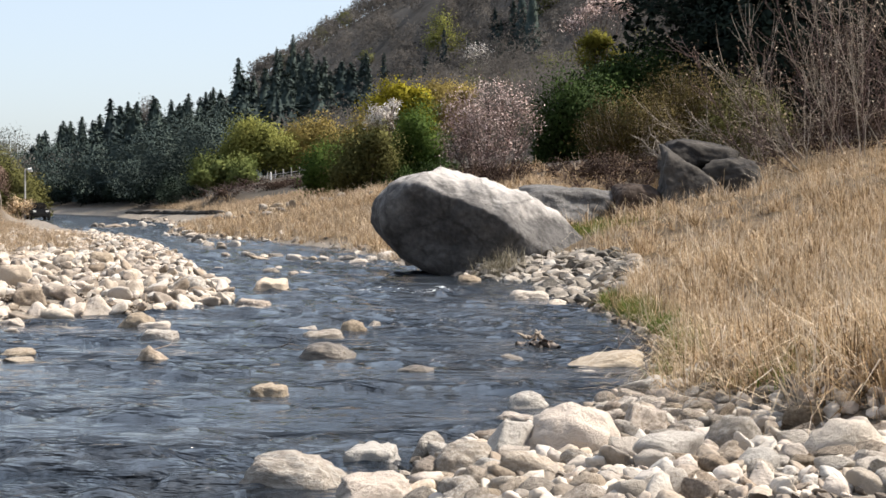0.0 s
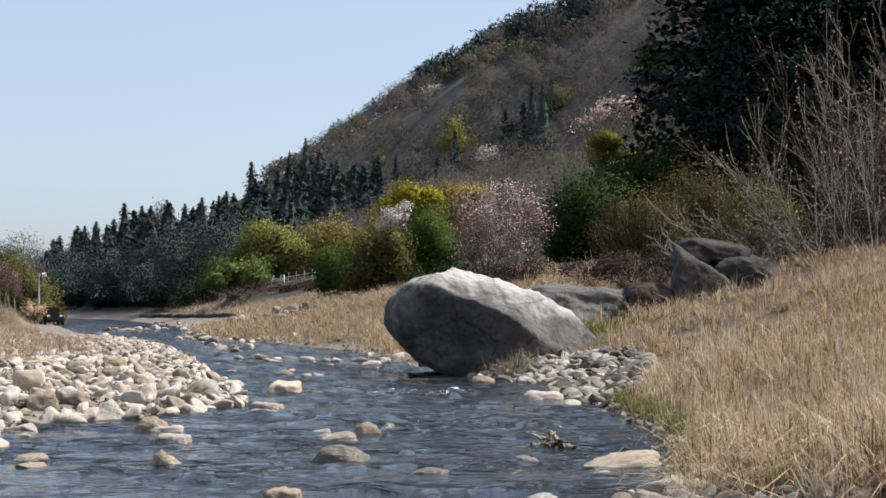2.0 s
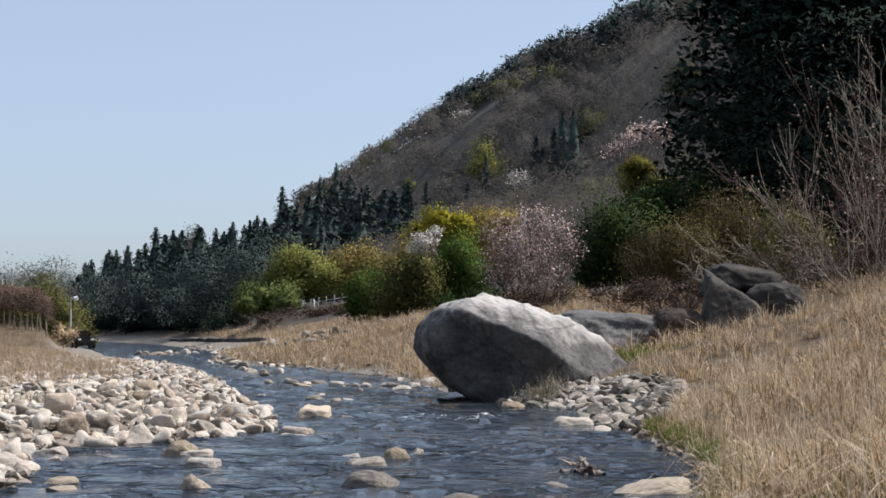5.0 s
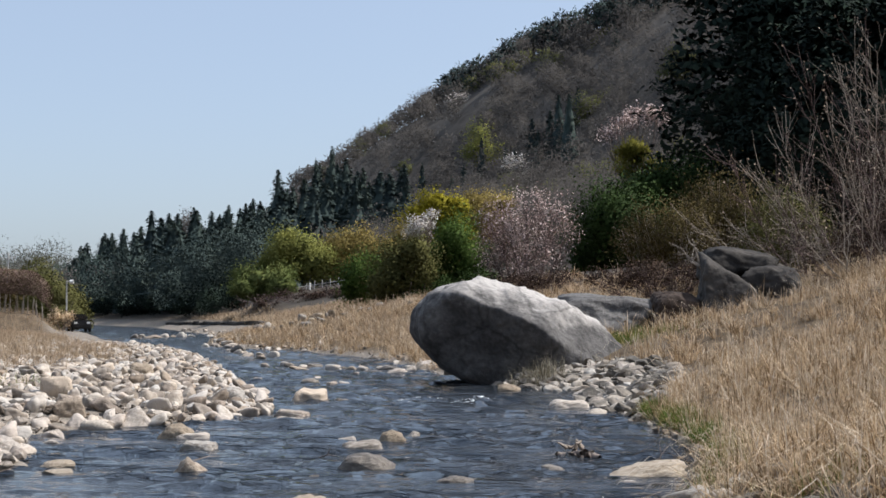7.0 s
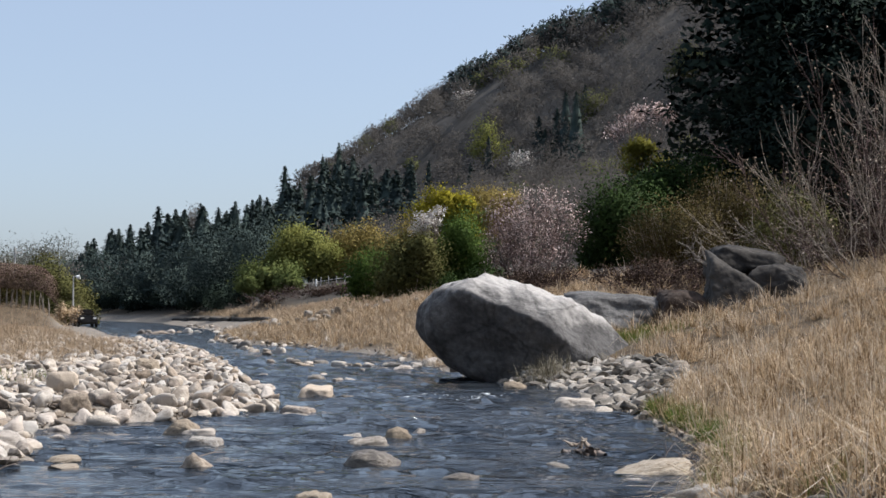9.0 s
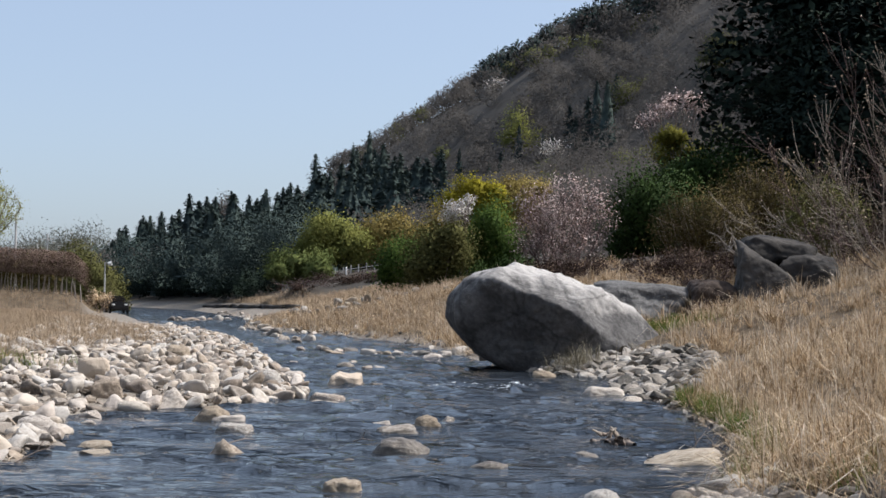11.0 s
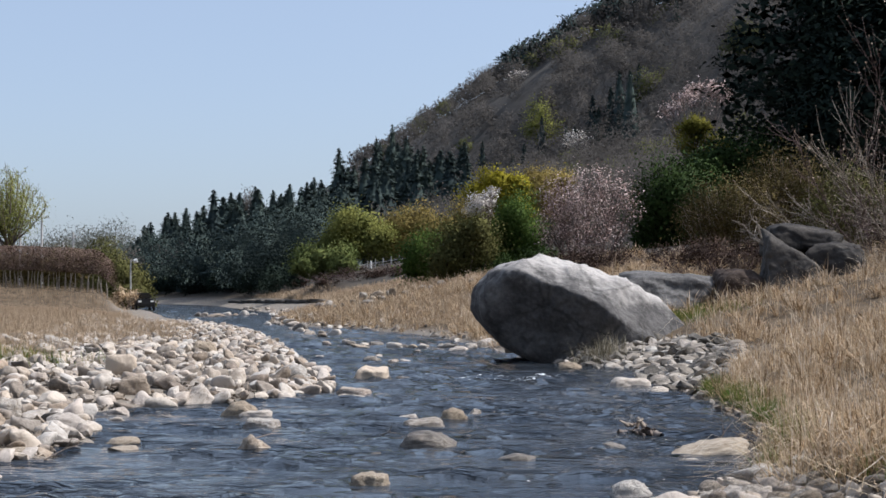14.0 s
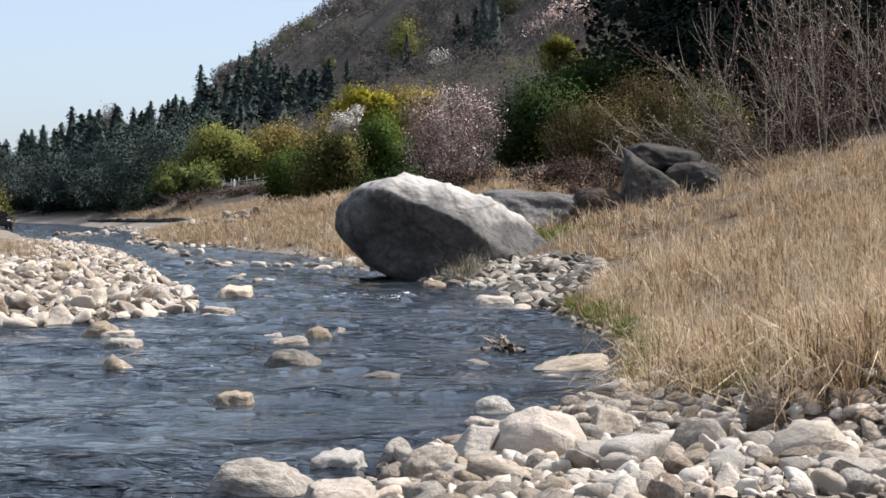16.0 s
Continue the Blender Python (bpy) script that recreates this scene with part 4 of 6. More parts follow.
def build_grass():
    rng = np.random.default_rng(5)

    def slope_draw(g, n):
        y = 9.2 * (95 / 9.2) ** (g.random(n))
        return np.stack([shore_right(y) + (13.5 + 4 * (y > 30)) * g.random(n) - 0.1, y], 1)

    def slope_keep(x, y):
        s = x - shore_right(y)
        lump_ = fractal(x * 1.1, y * 1.1, 61)
        shore = 0.02 + 2.4 * np.exp(-((y - 32) / 5.0) ** 2)
        return (s > shore + (lump_ - 0.47) * 0.8) & (gravel_bar(x, y) < 0.55 + 1.2 * (lump_ - 0.47)) & (lump_ > 0.36) & (fractal(x * 2.3, y * 2.3, 66, 3) > 0.36) & (x < 0.36 * y + 2) & (~((abs(x - 0.8) < 2.6) & (abs(y - 36.8) < 1.7)))
    at = sown(rng, 85000, slope_draw, slope_keep)
    tall = 0.06 + 0.7 * fractal(at[:, 0] * 1.3, at[:, 1] * 1.3, 71)
    wide = 0.0034 + 0.0001 * at[:, 1]
    lie = np.stack([(fractal(at[:, 0] * 0.9, at[:, 1] * 0.9, 81) - 0.52) * 3, (fractal(at[:, 0] * 0.9, at[:, 1] * 0.9, 85) - 0.52) * 3, 0 * wide], 1)
    tagged(new("dry_grass", mesh("dry_grass", *blades(rng, at, tall, wide, 1.05, lie), M_STRAW)), "tall dry straw-coloured grass covering the sloping bank", "grass", kind="stuff")

    # tussocks: blades fanning out of a common root, the gaps between them dark
    def tussocks(n, per, draw, keep, long, spread, mat, label, fall=(-0.25, -0.35)):
        c = sown(rng, n, draw, keep)
        i = np.repeat(np.arange(len(c)), per)
        off = rng.normal(0, 1, (len(i), 2)) * (spread * rng.uniform(0.6, 1.5, len(c)))[i][:, None]
        root = np.stack([c[i, 0] + off[:, 0], c[i, 1] + off[:, 1], c[i, 2]], 1)
        root[:, 2] = height(root[:, 0], root[:, 1]) - 0.02
        way = off / (np.linalg.norm(off, axis=1, keepdims=True) + 1e-6)
        near = 1 + 1.3 * (1 - ease(c[i, 1], 11, 19))
        lean = np.stack([way[:, 0] * 0.9 + fall[0] * near, way[:, 1] * 0.9 + fall[1] * near, 0 * i], 1)
        size = (long * rng.uniform(0.55, 1.25, len(c)))[i]
        tagged(new("grass_tussocks", mesh("grass_tussocks", *blades(rng, root, size, 0.0036 + 0.00009 * root[:, 1], 1.25, lean), mat)), label, "grass", kind="stuff")
    tussocks(6600, 34, slope_draw, slope_keep, 0.6, 0.045, M_STRAW, "bowed straw tussocks on the sloping bank")
    tussocks(3200, 15, slope_draw, slope_keep, 0.78, 0.05, M_STALK, "pale arching tussocks on the sloping bank")

    def far_draw(g, n):
        y = 55 * (190 / 55) ** g.random(n)
        return np.stack([shore_right(y) + 16 * g.random(n) - 0.1, y], 1)
    at = sown(rng, 50000, far_draw, lambda x, y: (x - shore_right(y) > 0.6 + fractal(x / 2, y / 2, 62) * 1.2) & (x < 1) & ((y < 136) | (x - shore_right(y) < 8)) & (x - shore_right(y) > 4.6 * ease(y, 108, 122)))
    tagged(new("dry_grass", mesh("dry_grass", *blades(rng, at, 0.45 + 0.35 * fractal(at[:, 0] * 0.3, at[:, 1] * 0.3, 72), 0.012 + 0.00008 * at[:, 1], 0.9), M_FAR_STRAW)), "dry grass on the far shore behind the boulder", "grass", kind="stuff")

    def left_draw(g, n):
        y = 20 * (125 / 20) ** g.random(n)
        return np.stack([shore_left(y) - 1.0 - 43 * g.random(n) ** 1.3, y], 1)

    def left_keep(x, y):
        q = shore_left(y) - x
        return (q > np.interp(y, FIELD_Y, FIELD_Q) + (fractal(x / 2, y / 2, 63) - 0.47) * 3) & (x > -0.5 * y - 3) & ((y < 98) | (rng.random(len(x)) < 0.3))
    at = sown(rng, 230000, left_draw, left_keep)
    tagged(new("dry_grass", mesh("dry_grass", *blades(rng, at, 0.2 + 0.8 * fractal(at[:, 0] * 0.5, at[:, 1] * 0.5, 73), 0.0022 + 0.00006 * at[:, 1], 1.2), M_FAR_STRAW)), "pale dry grass behind the gravel bar", "grass", kind="stuff")

    # taller pale stalks standing out of the straw
    at = sown(rng, 12000, slope_draw, slope_keep)
    tagged(new("grass_stalks", mesh("grass_stalks", *blades(rng, at, np.full(len(at), 0.75), 0.0026 + 0.00009 * at[:, 1], 0.9), M_STALK)), "pale bent stalks standing above the dry grass", "grass", kind="stuff")
    # moss-green turf behind the boulder
    at = np.stack([rng.normal(3.6, 0.8, 1100), rng.normal(38.6, 1.0, 1100)], 1)
    at = np.stack([at[:, 0], at[:, 1], height(at[:, 0], at[:, 1])], 1)
    tagged(new("green_grass", mesh("green_grass", *blades(rng, at, np.full(len(at), 0.34), np.full(len(at), 0.01), 0.6), M_SPROUT)), "patch of fresh green turf beside the boulder", "grass", kind="stuff")

    # fresh green blades along the waterside edge of the straw
    def edge_draw(g, n):
        y = g.uniform(9.4, 25, n)
        return np.stack([shore_right(y) + 0.05 + np.abs(g.normal(0, 0.2, n)) + (y < 12.5) * g.random(n) ** 2 * 4, y], 1)
    at = sown(rng, 17000, edge_draw, lambda x, y: (fractal(x * 1.6, y * 1.6, 64) > 0.42) & (gravel_bar(x, y) < 0.6))
    tagged(new("green_grass", mesh("green_grass", *blades(rng, at, np.full(len(at), 0.33), 0.004 + 0.00005 * at[:, 1], 0.5), M_SPROUT)), "fresh green grass sprouting along the water's edge", "grass", kind="stuff")
    # green tuft where the field meets the gravel
    at = np.stack([rng.normal(-10.6, 1.0, 1500), rng.normal(27.0, 1.3, 1500)], 1)
    at = np.stack([at[:, 0], at[:, 1], height(at[:, 0], at[:, 1])], 1)
    tagged(new("green_grass", mesh("green_grass", *blades(rng, at, np.full(len(at), 0.4), np.full(len(at), 0.006), 0.6), M_SPROUT)), "green and straw tuft at the gravel's edge", "grass", kind="stuff")
    # the pale tuft before the boulder
    at = np.stack([rng.normal(1.35, 0.3, 500), rng.normal(34.3, 0.25, 500)], 1)
    at = np.stack([at[:, 0], at[:, 1], height(at[:, 0], at[:, 1])], 1)
    tagged(new("grass_tuft", mesh("grass_tuft", *blades(rng, at, np.full(500, 0.7), np.full(500, 0.006), 0.9), M_GREY_GRASS)), "pale dry grass tuft at the boulder's foot", "grass", kind="stuff")


# ---- trees ----
def conifer(seed, tall, wide, sprays=900):
    """Spruce-like tree: straight trunk, drooping whorls of needle sprays."""
    rng = np.random.default_rng(seed)
    trunk = tubes([((0, 0, -1), (0, 0, tall * 0.5), tall * 0.014, tall * 0.009), ((0, 0, tall * 0.5), (0, 0, tall * 0.97), tall * 0.009, tall * 0.002)], 6)
    t = rng.random(sprays) ** 0.75
    z = tall * (0.06 + 0.94 * t)
    tier = (np.sin(z * (9.0 / tall) * 2 * np.pi + rng.normal(0, 0.4, sprays)) * 0.5 + 0.5)
    r = wide * (1.02 - t) ** 0.85 * (0.6 + 0.4 * tier) * rng.uniform(0.25, 1.0, sprays) ** 0.6
    lop = 1 + 0.25 * np.sin(rng.uniform(0, 6.3) + 3 * t * 6.3)
    a = rng.uniform(0, 2 * np.pi, sprays)
    c = np.stack([np.cos(a) * r * lop, np.sin(a) * r * lop, z - 0.25 * r], 1)
    out = np.stack([np.cos(a), np.sin(a), -0.35 + rng.normal(0, 0.2, sprays)], 1)
    side = np.stack([-np.sin(a), np.cos(a), rng.normal(0, 0.35, sprays)], 1)
    k = (0.5 * rng.uniform(0.5, 1.3, sprays) * (1.15 - 0.7 * t))[:, None]
    v = np.stack([c - out * k * 0.9, c + side * k * 0.55, c + out * k * 1.2, c - side * k * 0.55], 1).reshape(-1, 3)
    soft = np.stack([np.cos(a), np.sin(a), 0.45 + 0 * a], 1) + rng.normal(0, 0.15, (sprays, 3))
    v, f, nn = faced(v.reshape(-1, 4, 3), soft)
    rings, sides = 14, 12                                # the dense heart inside the sprays
    tt, ang = np.linspace(0.0, 1, rings), np.arange(sides) * 2 * np.pi / sides
    rr = wide * 0.6 * (1.02 - tt[:, None]) ** 0.85 * rng.uniform(0.8, 1.1, (rings, sides))
    hv = np.stack([np.cos(ang) * rr, np.sin(ang) * rr, np.broadcast_to(tall * (0.04 + 0.93 * tt[:, None]), rr.shape) - 0.25 * rr], -1).reshape(-1, 3)
    i, j = np.meshgrid(np.arange(rings - 1), np.arange(sides), indexing="ij")
    hf = np.stack([i * sides + j, i * sides + (j + 1) % sides, (i + 1) * sides + (j + 1) % sides, (i + 1) * sides + j], -1).reshape(-1, 4)
    hn = np.stack([np.cos(ang) + 0 * rr, np.sin(ang) + 0 * rr, 0.45 + 0 * rr], -1).reshape(-1, 3)
    return trunk, (np.concatenate([v, hv]), np.concatenate([f, hf + len(v)]), np.concatenate([nn, unit(hn)]))


def tree(name, at, label, category, wood, leaf, wood_mat, leaf_mat, turn=0.0, leaf_name="foliage", group=""):
    ob = thing(name, at, label, category, group, turn)
    part("trunk", mesh("trunk", *wood, wood_mat, True), ob)
    if leaf is not None:
        part(leaf_name, mesh(leaf_name, leaf[0], leaf[1], leaf_mat, normals=leaf[2]), ob)
    return ob


def bushy(seed, tall, wide, size, count, stems=5, spread=0.35, levels=2, kids=6, radius=0.05, start=0.2, lift=0.5, lean=0.5, lobes=0):
    """A leafy shrub or small tree: a woody frame with leaves gathered at its twigs, or in uneven lobes about it."""
    rng = np.random.default_rng(seed)
    segs, tips = branching(rng, tall * 0.8, wide * 0.42, stems, levels, kids, lift, radius, start, 0.16, lean)
    if lobes:
        a, r = rng.uniform(0, 2 * np.pi, lobes), 0.40 * wide * np.sqrt(rng.random(lobes))
        rad = wide * rng.uniform(0.1, 0.21, lobes)
        puffs = np.stack([np.cos(a) * r, np.sin(a) * r, tall * (0.9 - 0.55 * (r / (0.40 * wide)) ** 2 * rng.uniform(0.6, 1.3, lobes)) * rng.uniform(0.62, 1.0, lobes) - rad * 0.6], 1)
        pick = rng.choice(lobes, size=count, p=rad ** 2 / (rad ** 2).sum())
        u = unit(rng.normal(size=(count, 3)))
        off = u * (rad[pick] * (0.5 + 0.6 * rng.random(count) ** 0.7))[:, None] * np.array((1.1, 1.1, 0.85))
    else:
        puffs = tips[rng.integers(len(tips), size=max(40, count // 90))]
        pick, off = rng.integers(len(puffs), size=count), rng.normal(0, spread, (count, 3)) * np.array((1, 1, 0.75))
    tips = puffs[pick] + off
    tips[:, 2] = np.maximum(tips[:, 2], 0.15)
    mid = np.array((0, 0, tall * 0.45))
    out = unit(off) * 0.9 + unit(tips - mid) * 0.8 + np.array((0, 0, 0.25))
    return tubes(segs, 3), leaves(rng, tips, np.full(count, size), out=out), tips


def ground_at(x, y):
    return (x, y, float(height(x, y)) - 0.05)


def bow(p, q, sag, n=6):
    """Places along a stem that leaves p sideways and turns up to q."""
    p, q = np.asarray(p, float), np.asarray(q, float)
    c = (p + q) / 2 + np.array((0.16 * (q - p)[0], 0.16 * (q - p)[1], -sag))
    t = np.linspace(0, 1, n + 1)[:, None]
    return p * (1 - t) ** 2 + 2 * c * t * (1 - t) + q * t * t


def stem_segs(pts, r0, r1):
    r = np.linspace(r0, r1, len(pts))
    return [(tuple(pts[i]), tuple(pts[i + 1]), r[i], r[i + 1]) for i in range(len(pts) - 1)]


def leafy(name, y, lobes, label, leaf_mat, size, count, clumps=14, tight=0.42, stems=4, twigs=0, wood_mat=None, category="bush", leaf_name="foliage"):
    """A shrub or tree of uneven lobes (x, z, half width, half height, in metres), each a heap of leaf clumps carried by limbs."""
    rng = np.random.default_rng(int(abs(lobes[0][0]) * 100) + count)
    lobes = np.array(lobes, float)
    x0 = float(np.average(lobes[:, 0], weights=lobes[:, 2]))
    base = np.array(ground_at(x0, y))
    mid = np.stack([lobes[:, 0] - x0, rng.normal(0, 0.3, len(lobes)) * lobes[:, 2], lobes[:, 1] - base[2]], 1)
    half = np.stack([lobes[:, 2], lobes[:, 2] * 0.9, lobes[:, 3]], 1) * 1.18
    share = lobes[:, 2] * lobes[:, 3]
    of = rng.choice(len(lobes), size=clumps * len(lobes), p=share / share.sum())
    u = unit(rng.normal(size=(len(of), 3)))
    heart = mid[of] + u * half[of] * (0.35 + 0.5 * rng.random(len(of)) ** 0.6)[:, None]
    rad = half[of].min(1) * tight * rng.uniform(0.7, 1.6, len(of))
    pick = rng.choice(len(of), size=count, p=rad ** 2 / (rad ** 2).sum())
    off = rng.normal(0, 0.66, (count, 3)) * rad[pick][:, None]
    pts = heart[pick] + off
    floor_z = height(pts[:, 0] + x0, pts[:, 1] + y) - base[2] + 0.1
    pts[:, 2] = np.maximum(pts[:, 2], floor_z)
    out = unit(off) * 0.55 + unit((pts - mid[of[pick]]) / half[of[pick]]) + np.array((0, 0, 0.25))
    segs = []
    thick = 0.012 * float(lobes[:, 1].max() - base[2])
    for k in range(stems):
        m = mid[k % len(mid)]
        root = np.array((rng.normal(0, 0.25) + 0.3 * m[0], rng.normal(0, 0.25), -0.3))
        limb = bow(root, m, 0.2, 5)
        segs += stem_segs(limb, thick, thick * 0.5)
        for h in heart[of == k % len(mid)][:8]:
            segs += stem_segs(bow(limb[3], h, 0.1, 3), thick * 0.4, thick * 0.12)
    for k in range(twigs):
        i = rng.choice(len(mid), p=share / share.sum())
        v = unit(rng.normal(size=(1, 3)))[0]
        tip = mid[i] + np.array((v[0], v[1], abs(v[2]) * 0.9 + 0.1)) * half[i] * rng.uniform(0.8, 1.12)
        root = np.array((mid[i][0] * rng.uniform(0.5, 1.0), rng.normal(0, 0.4), max(-0.2, mid[i][2] - 1.6 * half[i][2])))
        stalk = bow(root, tip, rng.uniform(-0.1, 0.25) * half[i][2], 5)
        segs += stem_segs(stalk, 0.00016 * y, 0.00008 * y)
        for j in (2, 3, 4):
            segs += stem_segs(bow(stalk[j], stalk[j] + rng.normal(0, 0.3, 3) * half[i] + np.array((0, 0, 0.3 * half[i][2])), 0.02, 2), 0.0001 * y, 0.00005 * y)
    ob = thing(name, tuple(base), label, category)
    part("trunk" if not twigs else "woody_frame", mesh("trunk", *tubes(segs, 4), wood_mat or M_BARK, True), ob)
    v, f, nn = leaves(rng, pts, np.full(count, size), out=out)
    part(leaf_name, mesh(leaf_name, v, f, leaf_mat, normals=nn), ob)
    if not twigs and size < 0.2:                         # shaded inner leaves that close the crown
        inner = mid[rng.choice(len(mid), size=count // 4, p=share / share.sum())]
        u = unit(rng.normal(size=(len(inner), 3)))
        inner = inner + u * half.mean(0) * 0.62 * rng.random((len(inner), 1)) ** 0.5
        v, f, nn = leaves(rng, inner, np.full(len(inner), size * 2.2), out=u + np.array((0, 0, 0.3)))
        part("inner_foliage", mesh("inner_foliage", v, f, leaf_mat, normals=nn), ob)
    return ob


def bare_shrub(seed, x, y, tall, left, right, stems):
    """A leafless shrub: bowed pale stems that fan out from the root, each with forking shoots and knobbed ends."""
    rng = np.random.default_rng(seed)
    ob = thing("bare_shrub", ground_at(x, y), "leafless shrub with pale tangled arching branches", "shrub", "bare shrubs on the slope")
    for k in range(stems):
        f = (k + rng.random()) / stems
        tip = np.array((1.2 * (-left + (left + right) * f) - 0.1, rng.normal(0, 1.0), tall * rng.uniform(0.35, 1.0)))
        root = np.array((0.25 * tip[0] * rng.random(), rng.normal(0, 0.3), -0.15))
        pts = bow(root, tip, rng.uniform(-0.05, 0.2) * tall, 9)
        pts[1:-1] += np.cumsum(rng.normal(0, 0.05, (8, 3)), 0) * np.linspace(1, 0.3, 8)[:, None]
        segs = stem_segs(pts, rng.uniform(0.014, 0.024), 0.008)
        ends = [tip]
        for j in range(2, 10):
            for _ in range(2):
                way = unit((pts[j] - pts[j - 1])[None])[0] + rng.normal(0, 0.5, 3) + np.array((-0.1, 0, 0.12))
                q = pts[j] + way * rng.uniform(0.4, 1.0) * tall * 0.19
                shoot = bow(pts[j], q, 0.06, 4)
                segs += stem_segs(shoot, 0.009, 0.006)
                ends.append(q)
                for i in (1, 2, 3):
                    q2 = shoot[i] + (way + rng.normal(0, 0.6, 3) + np.array((0, 0, 0.15))) * rng.uniform(0.2, 0.5)
                    segs += stem_segs(bow(shoot[i], q2, 0.02, 2), 0.006, 0.004)
                    ends.append(q2)
        part("branch", mesh("branch", *tubes(segs, 4), M_PALE_TWIG if k % 2 == 0 else M_MAUVE, True), ob)
        e = np.array(ends)
        v, fc, nn = leaves(rng, np.repeat(e, 2, 0) + rng.normal(0, 0.015, (2 * len(e), 3)), np.full(2 * len(e), 0.05), 1.3)
        tagged(part("bud", mesh("bud", v, fc, M_TWIG, normals=nn), ob), "small swollen buds", kind="stuff")


def build_trees():
    rng = np.random.default_rng(23)
    # spruce belt along the foot of the hill upstream
    kinds = []
    for s in range(5):
        wood, leaf = conifer(100 + s, 10.5 + 1.5 * s, (2.9, 3.6, 3.0, 3.8, 3.2)[s], 700)
        ob = tree("conifer_tree", (0, 0, -300), "tall dark green spruce in a dense belt below the hill", "tree", wood, leaf, M_BARK, M_NEEDLE, group="spruces of the belt")
        kinds.append(ob)
    spots = scatter(rng, 370, lambda g: ((lambda y, a: (a * y, y))(215 + 215 * g.random() ** 0.8, g.uniform(-0.288, -0.05))), (1.2, 1.8), 1.0, 1.2)
    n = 0
    for x, y, k in spots:
        s = x - shore_right(y)
        if s < 8 or s > 125 or (x / y > -0.09 and y > 360):
            continue
        ob = copy_thing(kinds[rng.integers(5)], pose(*ground_at(x, y), 0, 0, rng.uniform(0, 360)))
        ob.scale = (rng.uniform(1.25, 1.8), rng.uniform(1.25, 1.8), rng.uniform(0.65, 1.12) * (0.75 + 0.25 * ease(s, 8, 30)) * (1 + 0.08 * ease(-x / y, 0.19, 0.22) - 0.26 * ease(-x / y, 0.24, 0.285)) * (1 + 0.26 * np.exp(-((x / y + 0.095) / 0.032) ** 2)))
        n += 1
    for px, d, k in ((0.022, 325, 0.7), (0.038, 320, 0.85), (0.0462, 320, 1.05), (0.052, 318, 0.9), (0.0591, 308, 0.95), (-0.012, 340, 0.8), (-0.03, 345, 0.75), (0.09, 370, 0.7), (0.016, 332, 0.6), (0.034, 335, 0.8), (0.065, 330, 0.7), (-0.02, 350, 0.6), (0.1, 420, 0.6), (0.0, 352, 0.7), (-0.04, 372, 0.8)):
        copy_thing(kinds[int(d) % 5], pose(*ground_at(px * d, d), 0, 0, d)).scale = (k, k, k)
    for ob in kinds:
        for c in ob.children_recursive:
            bpy.data.objects.remove(c)
        bpy.data.objects.remove(ob)

    # the wooded hillside: crowns of fine twigs, far too many to count
    def woods(name, count, draw, mat, label, tall, per=110, twig=1.0, lift=0.45):
        pts = draw(rng, count)
        count = len(pts)
        x, y = pts[:, 0], pts[:, 1]
        z = height(x, y)
        h = tall * rng.uniform(0.65, 1.25, count)
        many = np.clip(1.35 * per * (320 / y) ** 1.3, per * 0.8, per * 4).astype(int)
        i = np.repeat(np.arange(count), many)
        m = len(i)
        u = rng.normal(size=(m, 3))
        u /= np.linalg.norm(u, axis=1, keepdims=True)
        r = (0.5 + 0.52 * rng.random(m) ** 0.7) * (1 + 0.25 * np.sin(u[:, 0] * 5 + i) * np.sin(u[:, 2] * 6 + i * 1.7))
        c = np.stack([x[i] + u[:, 0] * r * h[i] * 0.42, y[i] + u[:, 1] * r * h[i] * 0.42, z[i] + h[i] * (0.58 + 0.42 * u[:, 2] * r)], 1)
        d = rng.normal(size=(m, 3)) + u * 0.6
        d *= (0.36 * np.minimum(1.3, y[i] / 320) * twig * rng.uniform(0.5, 1.4, m))[:, None]
        w = np.cross(d, rng.normal(size=(m, 3)))
        w *= (0.22 * np.minimum(1.3, y[i] / 320) * twig / (np.linalg.norm(w, axis=1) + 1e-9))[:, None]
        soft = 0.6 * u + np.array((0, 0, lift)) + rng.normal(0, 0.05, (m, 3))
        v, f, soft = faced(np.stack([c - w, c + w, c + d], 1), soft)
        me = mesh(name, v, f, mat, normals=soft)
        tagged(new(name, me), label, "woods", kind="stuff")

    def hill_draw(g, n):
        y = 115 * (560 / 115) ** (g.random(n * 3) ** 0.75)
        x = y * g.uniform(-0.14, 0.4, n * 3)
        s = x - shore_right(y)
        ok = (s > 24 + 14 * (y > 250))
        p = np.stack([x[ok], y[ok]], 1)
        return p[:n] if len(p) >= n else p[g.integers(len(p), size=n)]
    woods("bare_woods", 2700, hill_draw, M_BROWN_WOOD, "leafless brown deciduous woods covering the hill", 7.5, 175, 0.68)
    woods("budding_woods", 110, hill_draw, M_GREEN_WOOD, "trees in first yellow-green leaf among bare woods", 6.5, 260, 0.8)

    def ridge_draw(g, n):
        return crest(g.uniform(-0.03, 0.2, n), g)

    def crest(px, g):
        """Places along the skyline of the hill, for bearings x / y."""
        d = np.arange(200, 620, 4.0)
        z = height(px[:, None] * d[None], np.broadcast_to(d[None], (len(px), len(d))))
        y = d[np.argmax((z - 1.7) / d[None], 1)] + g.normal(-6, 7, len(px))
        return np.stack([px * y, y], 1)
    woods("crest_woods", 260, lambda g, n: crest(g.uniform(-0.13, 0.12, n), g), M_BROWN_WOOD, "bare trees along the skyline of the hill", 6.5, 150, 0.88)
    woods("ridge_pines", 110, ridge_draw, M_NEEDLE, "dark pines along the crest of the hill", 8, 220, 1.2)

